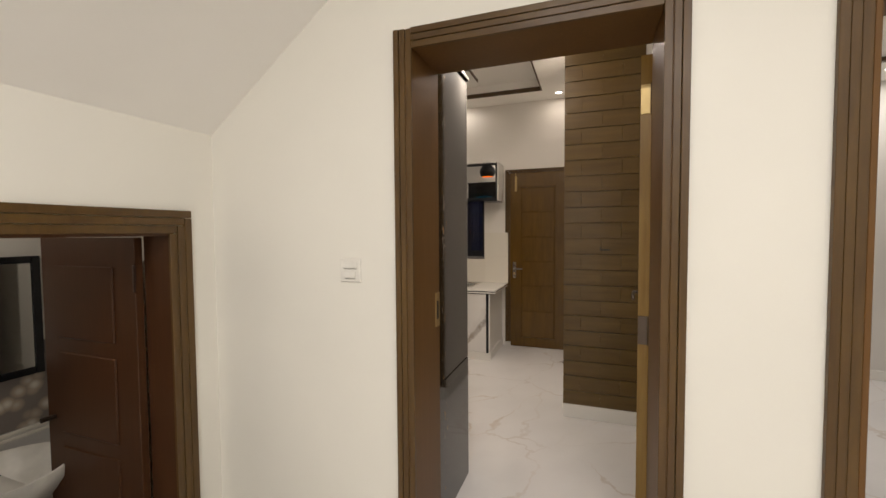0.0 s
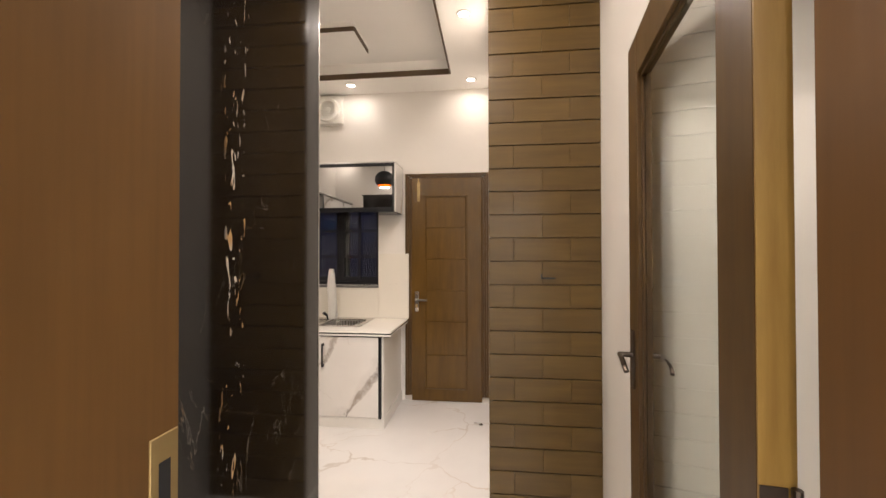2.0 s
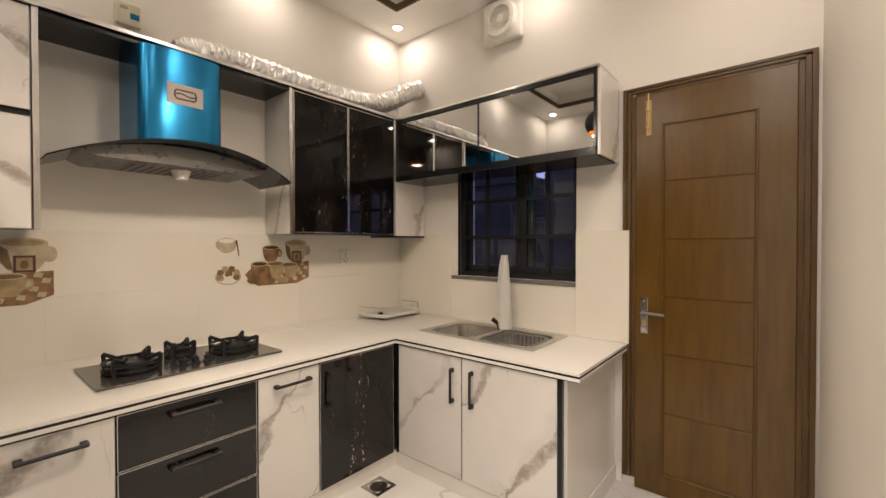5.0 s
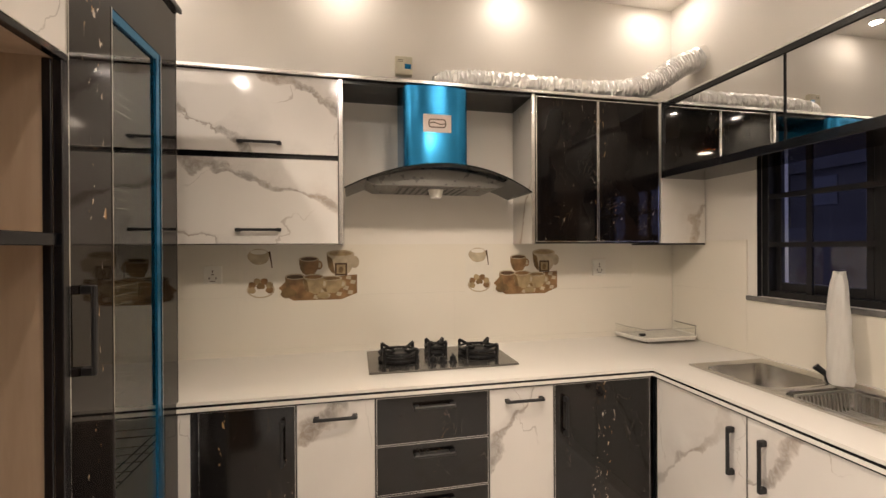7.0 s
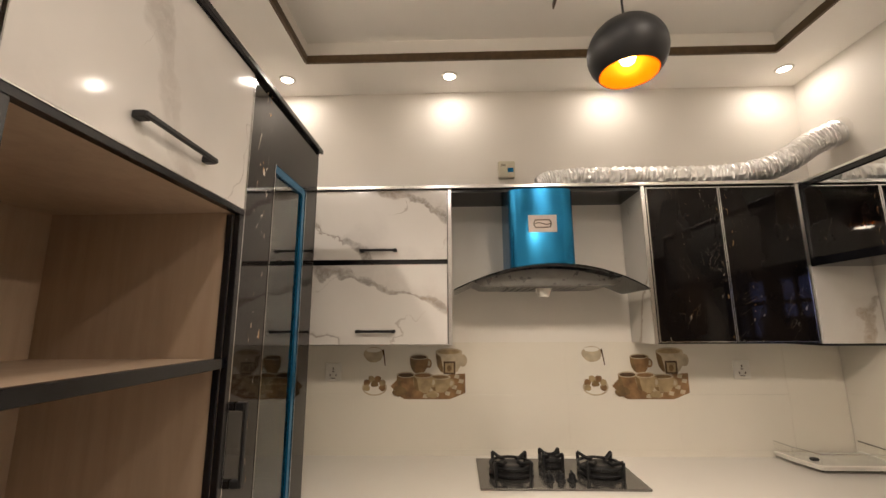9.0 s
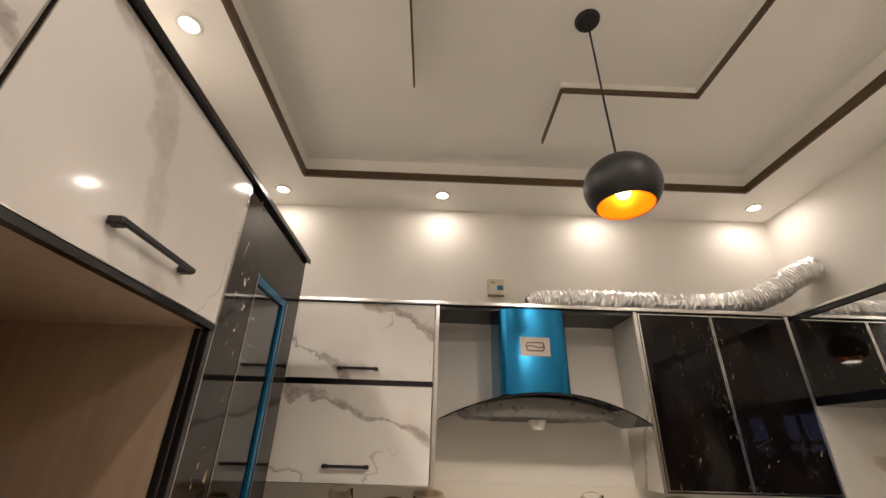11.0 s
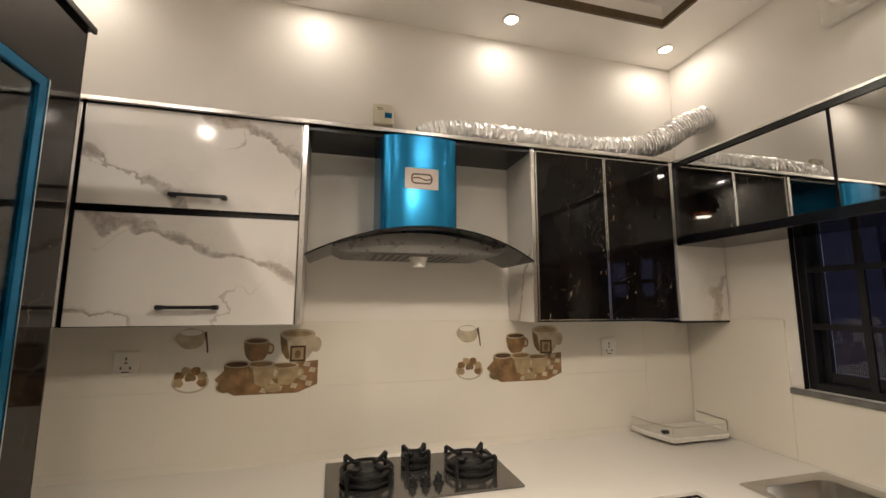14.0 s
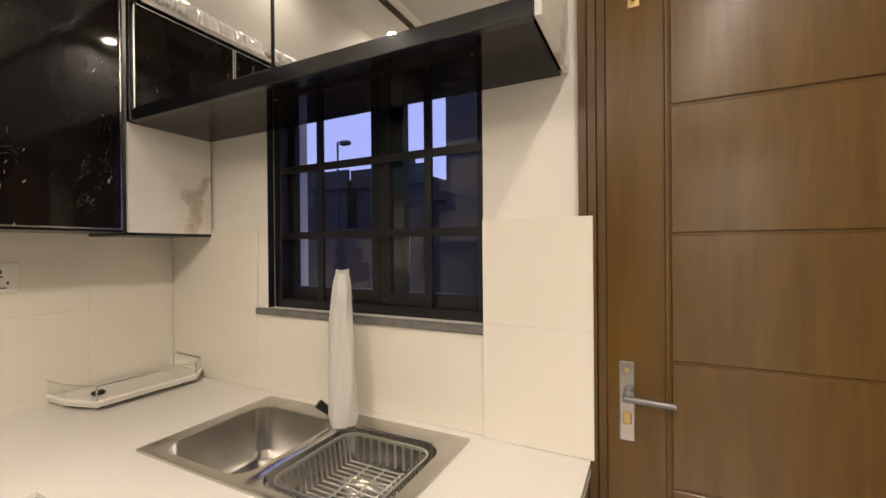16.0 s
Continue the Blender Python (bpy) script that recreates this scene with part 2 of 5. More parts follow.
def wood(name, dark, light, rough=0.35, along="z", grain=1.0, spread=15.0, relief=0.15):
    m, nt, p = shader(name, light, rough)
    p.inputs["Specular IOR Level"].default_value = 0.42
    stretch = {"z": (17, 17, 1.6), "x": (1.6, 17, 17), "y": (17, 1.6, 17)}[along]
    v = coords(nt, tuple(k * grain for k in stretch), (0, 0, 0), spread)
    fine = noise_node(nt, v, 1.6, 7, 0.25, 0.62)
    v2 = coords(nt, (1, 1, 1), (0, 0, 0), spread)
    broad = noise_node(nt, v2, 3.0, 3)
    c1 = ramp(nt, fine, [(0.32, dark), (0.68, light)])
    c = mix(nt, math_node(nt, "MULTIPLY", broad, 0.5), c1, tuple(k * 0.7 for k in dark))
    nt.links.new(c, p.inputs["Base Color"])
    vary_rough(nt, p, v2, rough * 0.8, rough * 1.3)
    bump(nt, p, fine, relief, 0.0006)
    return m


def stained_wood(name, base, rough):
    """Smooth stained veneer with soft upright grain."""
    m, nt, p = shader(name, base, rough)
    p.inputs["Specular IOR Level"].default_value = 0.25
    fine = noise_node(nt, coords(nt, (60, 60, 3)), 1.0, 3)
    broad = noise_node(nt, coords(nt, (5, 5, 0.6), (0, 3, 0)), 1.0, 1)
    c1 = ramp(nt, fine, [(0.25, tuple(k * 0.86 for k in base)), (0.75, tuple(k * 1.12 for k in base))])
    c = mix(nt, math_node(nt, "MULTIPLY", broad, 0.6), c1, (base[0] * 1.1, base[1] * 0.95, base[2] * 0.85))
    nt.links.new(c, p.inputs["Base Color"])
    return m


def plain(name, base, rough=0.4, metal=0.0, wear=0.12):
    m, nt, p = shader(name, base, rough, metal)
    v = coords(nt)
    f = noise_node(nt, v, 18, 5)
    c = ramp(nt, f, [(0.3, tuple(k * (1 - wear) for k in base)), (0.7, base)])
    nt.links.new(c, p.inputs["Base Color"])
    vary_rough(nt, p, v, rough * 0.8, min(1, rough * 1.25), 25)
    return m


def glow(name, colour, strength):
    m, nt, p = shader(name, colour, 0.5)
    p.inputs["Emission Color"].default_value = (*colour, 1)
    p.inputs["Emission Strength"].default_value = strength
    return m


def glass(name, tint=(0.9, 0.95, 0.93), rough=0.02):
    m, nt, p = shader(name, tint, rough)
    p.inputs["Transmission Weight"].default_value = 1.0
    p.inputs["IOR"].default_value = 1.45
    return m


M = {}
M["hall_paint"] = paint("cream_wall_paint", (0.80, 0.77, 0.69))
M["wall_paint"] = paint("warm_white_wall_paint", (0.77, 0.73, 0.67))
M["lounge_paint"] = paint("pale_wall_paint", (0.72, 0.69, 0.64))
M["ceiling_paint"] = paint("ceiling_paint", (0.90, 0.87, 0.82))
M["floor"] = white_marble("polished_marble_floor", (0.74, 0.72, 0.70), (0.42, 0.34, 0.27), 0.12, 0.5, 0.0, 0.75, 0.003, 0.022)
M["marble"] = veined_marble("white_marble_laminate", (0.76, 0.73, 0.69), (0.23, 0.20, 0.18), 0.09, 55, 0.82, 0.52)
M["marble_wall"] = veined_marble("white_marble_laminate_level", (0.76, 0.73, 0.69), (0.23, 0.20, 0.18), 0.09, -24, 0.8, 0.42)
M["marble_side"] = veined_marble("white_marble_panel", (0.72, 0.69, 0.64), (0.3, 0.26, 0.22), 0.25, 66, 0.8, 0.5)
M["black"] = black_marble("black_marble_laminate", 0.045, 0.2)
M["black_side"] = black_marble("black_marble_side_panel", 0.06, 0.62, 0.03, ("y", 1.985, 0.042))
M["black_corner"] = black_marble("black_marble_corner_door", 0.08, 0.5, 0.0, ("y", 4.38, 0.07))
M["black_larder"] = black_marble("black_marble_larder_door", 0.05, 0.4, 0.0, ("x", -1.68, 0.05))
M["black_base"] = black_marble("black_marble_drawer_front", 0.10, 0.55, 0.03)
M["black_plain"] = plain("black_lacquer", (0.006, 0.006, 0.008), 0.2)
M["counter"] = paint("white_quartz", (0.80, 0.77, 0.715), 0.18)
M["tile"] = paint("cream_glazed_tile", (0.78, 0.735, 0.645), 0.2)
M["wood"] = wood("dark_walnut_wood", (0.100, 0.051, 0.009), (0.140, 0.074, 0.014), 0.22)
M["wood_x"] = wood("dark_walnut_wood_level", (0.100, 0.051, 0.009), (0.140, 0.074, 0.014), 0.3, "x")
M["casing"] = wood("brown_wood_casing", (0.070, 0.035, 0.008), (0.118, 0.063, 0.014), 0.36)
M["casing_x"] = wood("brown_wood_casing_level", (0.070, 0.035, 0.008), (0.118, 0.063, 0.014), 0.36, "x")
M["raw_edge"] = wood("ochre_wood_edge", (0.24, 0.13, 0.025), (0.38, 0.23, 0.055), 0.4)
M["clad"] = wood("brown_cladding_board", (0.096, 0.055, 0.014), (0.160, 0.097, 0.027), 0.3, "x", 0.8, 31.0)
M["trim"] = wood("brown_ceiling_trim", (0.07, 0.042, 0.018), (0.13, 0.08, 0.035), 0.45, "x")
M["steel"] = plain("brushed_steel", (0.62, 0.60, 0.57), 0.22, 1.0)
M["alu"] = plain("aluminium_strip", (0.72, 0.71, 0.69), 0.2, 1.0)
M["iron"] = plain("cast_iron", (0.012, 0.012, 0.013), 0.45)
M["brass"] = plain("brass", (0.58, 0.43, 0.20), 0.42, 1.0)
M["bronze"] = plain("dark_bronze", (0.14, 0.11, 0.09), 0.35, 1.0)
M["white_plastic"] = plain("white_plastic", (0.80, 0.77, 0.70), 0.35)
M["blue"] = plain("blue_film_on_steel", (0.01, 0.19, 0.40), 0.22, 0.75)
M["mirror"] = shader("mirror_glass", (0.62, 0.62, 0.61), 0.015, 1.0)[0]
M["glass"] = glass("clear_glass")
M["smoked"] = glass("smoked_glass", (0.05, 0.055, 0.055))
M["dark_steel"] = plain("dark_steel", (0.22, 0.21, 0.20), 0.35, 0.8)
M["hood_steel"] = plain("grey_hood_steel", (0.16, 0.155, 0.145), 0.28, 0.6)
M["acrylic"] = glass("clear_acrylic", (0.97, 0.97, 0.95), 0.08)
M["acrylic"].node_tree.nodes["Principled BSDF"].inputs["IOR"].default_value = 1.18
M["niche"] = wood("brown_laminate", (0.43, 0.32, 0.23), (0.51, 0.39, 0.285), 0.5)
M["wood_dark"] = stained_wood("dark_brown_jamb_wood", (0.124, 0.062, 0.018), 0.42)
# red-brown finish with the dimness of the unlit bathroom put into its colour
M["bath_wood"] = stained_wood("deep_red_brown_wood", (0.060, 0.025, 0.010), 0.35)
M["spot_glow"] = glow("downlight_glow", (1.0, 0.93, 0.82), 14.0)
M["foil"] = plain("crinkled_aluminium_foil", (0.95, 0.94, 0.93), 0.34, 0.9)

# ---- building helpers ----
ORIGIN = {}


def box(bm, x0, x1, y0, y1, z0, z1, bevel=0.0, segments=1):
    made = bmesh.ops.create_cube(bm, size=1.0)["verts"]
    bmesh.ops.transform(bm, verts=made, matrix=Matrix.Translation(((x0 + x1) / 2, (y0 + y1) / 2, (z0 + z1) / 2)) @ Matrix.Diagonal((abs(x1 - x0), abs(y1 - y0), abs(z1 - z0), 1)))
    if bevel:
        edges = list({e for v in made for e in v.link_edges})
        bmesh.ops.bevel(bm, geom=edges, offset=bevel, segments=segments, affect="EDGES", clamp_overlap=True)
    return bm


def boxes(*rows, bevel=0.0):
    bm = bmesh.new()
    for r in rows:
        box(bm, *r, bevel=bevel)
    return bm


def rod(bm, a, b, r, sides=12, r2=None):
    """A round bar from a to b."""
    a, b = Vector(a), Vector(b)
    made = bmesh.ops.create_cone(bm, cap_ends=True, segments=sides, radius1=r, radius2=r if r2 is None else r2, depth=(b - a).length)["verts"]
    bmesh.ops.transform(bm, verts=made, matrix=Matrix.Translation((a + b) / 2) @ (b - a).to_track_quat("Z", "Y").to_matrix().to_4x4())
    return bm


def tube(bm, path, r, sides=8):
    for a, b in zip(path, path[1:]):
        rod(bm, a, b, r, sides)
    return bm


def lathe(bm, profile, at, sides=32, axis=None):
    """Turns (radius, height) pairs round a line through at."""
    rings = []
    m = Matrix.Translation(at) @ (axis or Matrix.Identity(4))
    for r, h in profile:
        rings.append([bm.verts.new(m @ Vector((r * math.cos(2 * math.pi * k / sides), r * math.sin(2 * math.pi * k / sides), h))) for k in range(sides)])
    for lo, hi in zip(rings, rings[1:]):
        for k in range(sides):
            bm.faces.new((lo[k], lo[(k + 1) % sides], hi[(k + 1) % sides], hi[k]))
    return bm


def prism(bm, points, z0, z1):
    low = [bm.verts.new((x, y, z0)) for x, y in points]
    high = [bm.verts.new((x, y, z1)) for x, y in points]
    bm.faces.new(list(reversed(low)))
    bm.faces.new(high)
    for k in range(len(points)):
        j = (k + 1) % len(points)
        bm.faces.new((low[k], low[j], high[j], high[k]))
    return bm


def thing(name, at, label, category, group="", kind=""):
    ob = new(name)
    ob.location = at
    ob.empty_display_size = 0.05
    ORIGIN[ob.name] = Vector(at)
    return tagged(ob, label, category, group, kind)


def mesh_of(name, bm, material, at=(0, 0, 0), smooth=False):
    bmesh.ops.recalc_face_normals(bm, faces=bm.faces)
    bmesh.ops.translate(bm, verts=bm.verts, vec=-Vector(at))
    data = bpy.data.meshes.new(name)
    bm.to_mesh(data)
    bm.free()
    data.materials.append(material)
    if smooth:
        data.shade_smooth()
        data.set_sharp_from_angle(angle=radians(40))
    return data


def part(name, bm, material, parent, label="", smooth=False):
    """Links a bmesh, given in world metres, as one mesh under a thing or a part."""
    at = ORIGIN[parent.name]
    ob = new(name, mesh_of(name, bm, material, at, smooth))
    ob.parent = parent
    ORIGIN[ob.name] = at
    return tagged(ob, label)


def solid(name, bm, material, label, category, kind="", smooth=False, group="", at=(0, 0, 0)):
    """A thing, or a piece of the setting, that is one mesh."""
    ob = new(name, mesh_of(name, bm, material, at, smooth))
    ob.location = at
    ORIGIN[ob.name] = Vector(at)
    return tagged(ob, label, category, group, kind)


def wall_x(x0, x1, y0, y1, z0, z1, holes=()):
    """A wall along x with holes (hx0, hx1, hz0, hz1) through it."""
    bm = bmesh.new()
    cuts = sorted({x0, x1, *[h[0] for h in holes], *[h[1] for h in holes]})
    for a, b in zip(cuts, cuts[1:]):
        bottom = z0
        for h in sorted((h for h in holes if h[0] < (a + b) / 2 < h[1]), key=lambda h: h[2]):
            if h[2] > bottom:
                box(bm, a, b, y0, y1, bottom, h[2])
            bottom = h[3]
        if bottom < z1:
            box(bm, a, b, y0, y1, bottom, z1)
    bmesh.ops.remove_doubles(bm, verts=bm.verts, dist=0.0005)
    return bm


def wall_y(x0, x1, y0, y1, z0, z1, holes=()):
    """A wall along y with holes (hy0, hy1, hz0, hz1) through it."""
    bm = wall_x(y0, y1, -x1, -x0, z0, z1, holes)
    bmesh.ops.transform(bm, verts=bm.verts, matrix=Matrix.Rotation(radians(90), 4, "Z"))
    return bm


# ---- the structure ----
FAR, HOB, HALL, BACK = 5.415, -2.95, 1.466, 1.755
BORDER = 3.22

solid("floor", boxes((-3.2, 0.66, 1.47, 5.66, -0.12, 0.0)), M["floor"], "polished white marble kitchen floor with faint veins", "floor", "structure")
solid("floor_hall", boxes((-1.05, 2.2, -2.6, 1.468, -0.12, 0.0)), M["floor"], "polished white marble hall floor", "floor", "structure")
solid("floor_lounge", boxes((0.662, 4.7, 1.47, 5.66, -0.12, 0.0)), M["floor"], "polished white marble lounge floor", "floor", "structure")
solid("floor_landing", boxes((-1.95, -1.052, -2.6, 1.468, -0.62, -0.5), (-1.08, -1.052, -2.6, 1.468, -0.5, -0.002)), M["floor"], "lowered marble landing under the stairs", "floor", "structure")

DOOR = (-0.66, 0.30, 0.0, 2.30)
LOUNGE_DOOR = (0.80, 1.72, 0.0, 2.275)
solid("wall_south", wall_x(-1.95, 4.7, HALL, BACK, -0.6, 3.45, [(DOOR[0], DOOR[1], -0.0, DOOR[3]), LOUNGE_DOOR]), M["hall_paint"], "cream painted hall wall with two doorways", "wall", "structure")
solid("wall_south_lining", boxes((HOB, DOOR[0] - 0.05, BACK, BACK + 0.004, 0, 3.45), (DOOR[1] + 0.05, 0.43, BACK, BACK + 0.004, 0, 3.45)), M["wall_paint"], "warm white plaster on the kitchen side", "wall", "structure")
solid("wall_west", boxes((HOB - 0.23, HOB, 1.47, FAR + 0.23, -0.1, 3.45)), M["wall_paint"], "warm white painted wall above the hob", "wall", "structure")
WINDOW = (-2.29, -1.325, 1.19, 2.12)
KDOOR = (-0.9625, -0.2395, 0.0, 2.302)
solid("wall_north", wall_x(HOB, -0.155, FAR, FAR + 0.23, -0.1, 3.45, [WINDOW, KDOOR]), M["wall_paint"], "warm white wall with a window and a door", "wall", "structure")
solid("wall_pier", boxes((-0.155, 0.66, 3.45, FAR + 0.23, -0.1, 3.45)), M["wall_paint"], "warm white wall pier beside the kitchen door", "wall", "structure")
solid("wall_east", boxes((0.43, 0.66, BACK, 3.45, -0.1, 3.45)), M["wall_paint"], "warm white wall behind the open glass door", "wall", "structure")

# tray ceiling with a raised middle
TRAY = (-2.585, -0.519, 2.164, 5.03)
bm = bmesh.new()
box(bm, HOB, TRAY[0], BACK, FAR, BORDER, 3.36)
box(bm, TRAY[1], 0.43, BACK, FAR, BORDER, 3.36)
box(bm, TRAY[0], TRAY[1], BACK, TRAY[2], BORDER, 3.36)
box(bm, TRAY[0], TRAY[1], TRAY[3], FAR, BORDER, 3.36)
solid("ceiling_border", bm, M["ceiling_paint"], "white plaster ceiling border with downlights", "ceiling", "structure")
solid("ceiling", boxes((HOB, 0.43, BACK, FAR, 3.36, 3.5)), M["ceiling_paint"], "raised white plaster tray ceiling", "ceiling", "structure")
solid("ceiling_hall", boxes((-1.95, 2.2, -2.6, HALL, 3.2, 3.3)), M["ceiling_paint"], "white hall ceiling", "ceiling", "structure")
bm = bmesh.new()
low, high = (-1.71, 2.02), (-0.13, 3.205)
profile = [low, high, (high[0] - 0.3, high[1]), (low[0], low[1] + 0.25)]
va = [bm.verts.new((x, -2.6, z)) for x, z in profile]
vb = [bm.verts.new((x, HALL, z)) for x, z in profile]
bm.faces.new(va)
bm.faces.new(list(reversed(vb)))
for k in range(4):
    bm.faces.new((va[k], vb[k], vb[(k + 1) % 4], va[(k + 1) % 4]))
solid("ceiling_stairs", bm, M["ceiling_paint"], "sloping plaster soffit under the stairs", "ceiling", "structure")

# hall shell
BATH = (0.42, 1.25, -0.5, 1.56)
solid("wall_hall_west", wall_y(-1.86, -1.71, -2.6, HALL, -0.6, 3.3, [BATH]), M["hall_paint"], "cream wall with the low bathroom door", "wall", "structure")
solid("wall_hall_east", boxes((2.2, 2.3, -2.6, HALL, -0.1, 3.3)), M["hall_paint"], "cream painted hall wall", "wall", "structure")
solid("wall_hall_south", boxes((-1.95, 2.3, -2.7, -2.6, -0.6, 3.3)), M["hall_paint"], "cream painted hall wall", "wall", "structure")
# lounge shell
solid("wall_lounge_north", boxes((0.66, 4.7, 5.3, 5.42, -0.1, 3.3)), M["lounge_paint"], "pale lounge wall", "wall", "structure")
solid("wall_lounge_east", boxes((4.6, 4.7, BACK, 5.3, -0.1, 3.3)), M["lounge_paint"], "pale lounge wall", "wall", "structure")
solid("ceiling_lounge", boxes((0.66, 4.6, BACK, 5.3, 3.0, 3.1)), M["ceiling_paint"], "white lounge ceiling", "ceiling", "structure")
# bathroom shell
solid("wall_bath_north", boxes((-3.6, -1.86, 1.42, 1.465, -0.6, 2.2)), M["hall_paint"], "bathroom wall", "wall", "structure")
solid("wall_bath_south", boxes((-3.6, -1.86, -1.1, -1.0, -0.6, 2.2)), M["hall_paint"], "bathroom wall", "wall", "structure")
solid("ceiling_bath", boxes((-3.6, -1.86, -1.0, 1.42, 1.96, 2.1)), M["ceiling_paint"], "low white bathroom ceiling", "ceiling", "structure")
solid("floor_bath", boxes((-3.6, -1.71, -1.0, 1.42, -0.6, -0.5)), M["floor"], "bathroom floor", "floor", "structure")

# ---- trims and setting details ----
def casing(name, x0, x1, y, top, w, wall_sign, label):
    """A grooved door casing on a wall along x: two legs and a head, each of three stepped bands."""
    ob = thing(name, ((x0 + x1) / 2, y, 0), label, "door frame", kind="structure")
    def bands(along):
        bm = bmesh.new()
        for k in range(3):
            a, b = w * k / 3 + (0.001 if k else 0), w * (k + 1) / 3 - (0.001 if k < 2 else -0.0015)
            d = (0.02, 0.017, 0.013)[k]
            along(bm, a, b, d)
        return bm
    def y_span(d):
        return (y - d, y) if wall_sign < 0 else (y, y + d)
    part("leg", bands(lambda bm, a, b, d: box(bm, x0 + a, x0 + b, *y_span(d), 0.0, top, 0.0015)), M["casing"], ob)
    part("leg", bands(lambda bm, a, b, d: box(bm, x1 - b, x1 - a, *y_span(d), 0.0, top, 0.0015)), M["casing"], ob)
    part("head", bands(lambda bm, a, b, d: box(bm, x0 + w + 0.002, x1 - w - 0.002, *y_span(d), top - b, top - a, 0.0015)), M["casing_x"], ob)
    return ob


kit_frame = casing("door_1", -0.705, 0.345, HALL, 2.348, 0.075, -1, "dark brown grooved wooden frame round the kitchen doorway")
part("jamb", boxes((-0.659, -0.632, HALL - 0.011, BACK + 0.012, 0, 2.299), bevel=0.002), M["wood_dark"], kit_frame)
part("jamb", boxes((0.272, 0.299, HALL - 0.011, BACK + 0.012, 0, 2.299), bevel=0.002), M["wood_dark"], kit_frame)
part("soffit", boxes((-0.631, 0.271, HALL - 0.011, BACK + 0.012, 2.276, 2.299), bevel=0.002), M["wood_dark"], kit_frame)
part("strike_plate", boxes((-0.6335, -0.6295, BACK - 0.045, BACK + 0.008, 1.094, 1.254), bevel=0.001), M["brass"], kit_frame, "worn brass strike plate")
part("latch_hole", boxes((-0.6296, -0.6290, BACK - 0.03, BACK - 0.008, 1.13, 1.215)), M["iron"], kit_frame, "dark latch hole")
lounge_frame = casing("door_2", 0.715, 1.80, HALL, 2.348, 0.08, -1, "dark brown grooved wooden frame round the lounge doorway")
part("jamb", boxes((0.797, 0.815, HALL - 0.011, BACK + 0.012, 0, 2.27), bevel=0.002), M["wood_dark"], lounge_frame)
part("jamb", boxes((1.70, 1.722, HALL - 0.011, BACK + 0.012, 0, 2.27), bevel=0.002), M["wood_dark"], lounge_frame)
part("soffit", boxes((0.816, 1.699, HALL - 0.011, BACK + 0.012, 2.255, 2.277), bevel=0.002), M["wood_dark"], lounge_frame)

# bathroom door under the stairs
bath_frame = thing("door_3", (-1.71, 0.8, -0.5), "dark brown wooden frame of the low bathroom door", "door frame", kind="structure")
for a, b, d in ((1.228, 1.262, 0.013), (1.264, 1.296, 0.017), (1.298, 1.33, 0.02)):
    part("leg_band", boxes((-1.71, -1.71 + d, a, b, -0.5, 1.54 + (a - 1.228)), bevel=0.0015), M["casing"], bath_frame)
    part("leg_band", boxes((-1.71, -1.71 + d, 1.67 - b, 1.67 - a, -0.5, 1.54 + (a - 1.228)), bevel=0.0015), M["casing"], bath_frame)
    part("head_band", boxes((-1.71, -1.71 + d, 1.67 - b, b, 1.542 + (a - 1.228), 1.542 + (b - 1.228)), bevel=0.0015), M["casing"], bath_frame)
part("jamb", boxes((-1.872, -1.709, 1.232, 1.254, -0.5, 1.545)), M["bath_wood"], bath_frame)
part("jamb", boxes((-1.872, -1.709, 0.416, 0.44, -0.5, 1.545)), M["bath_wood"], bath_frame)
part("soffit", boxes((-1.872, -1.709, 0.441, 1.231, 1.53, 1.564)), M["bath_wood"], bath_frame)

bath_door = thing("bathroom_door", (-1.88, 1.2, -0.49), "dark red-brown panelled wooden door standing open, colour dimmed for shade", "door")
part("leaf", boxes((-2.56, -1.875, 1.19, 1.228, -0.49, 1.525), bevel=0.003), M["bath_wood"], bath_door)
for z0, z1 in ((1.03, 1.39), (0.55, 0.96), (0.02, 0.48)):
    bm = boxes((-2.44, -2.02, 1.182, 1.192, z0, z1), bevel=0.006)
    part("panel", bm, M["bath_wood"], bath_door)
part("hinge", boxes((-1.878, -1.868, 1.18, 1.19, 1.28, 1.40)), M["bronze"], bath_door)
part("handle", rod(bmesh.new(), (-2.5, 1.188, 0.62), (-2.5, 1.13, 0.62), 0.012), M["bronze"], bath_door)

BW = -2.95
solid("wall_bath_tiles", boxes((BW - 0.1, BW, -1.0, 1.42, -0.5, 1.96)), M["lounge_paint"], "pale bathroom wall", "wall", "structure")
mosaic, nt, p = shader("pebble_pattern_tile", (0.45, 0.4, 0.33), 0.25)
vor = nt.nodes.new("ShaderNodeTexVoronoi")
vor.inputs["Scale"].default_value = 13
nt.links.new(coords(nt), vor.inputs["Vector"])
nt.links.new(ramp(nt, vor.outputs["Distance"], [(0.1, (0.62, 0.58, 0.5)), (0.35, (0.40, 0.33, 0.25)), (0.6, (0.2, 0.17, 0.15))]), p.inputs["Base Color"])
solid("bath_tile_band", boxes((BW, BW + 0.008, -0.9, 1.418, 0.46, 0.93)), mosaic, "pebble patterned beige bathroom wall tiles", "wall tiles", "structure")
trim_strips = thing("bath_trim", (BW, 0.3, 0.93), "pale bathroom tile listello strips", "trim", kind="structure")
for z in (0.945, 0.975, 0.415, 0.445):
    part("strip", boxes((BW, BW + 0.012, -0.9, 1.418, z - 0.011, z + 0.011), bevel=0.003), M["tile"], trim_strips)
bath_mirror = thing("bathroom_mirror", (BW, 0.9, 0.75), "dark framed mirror on the bathroom wall", "mirror")
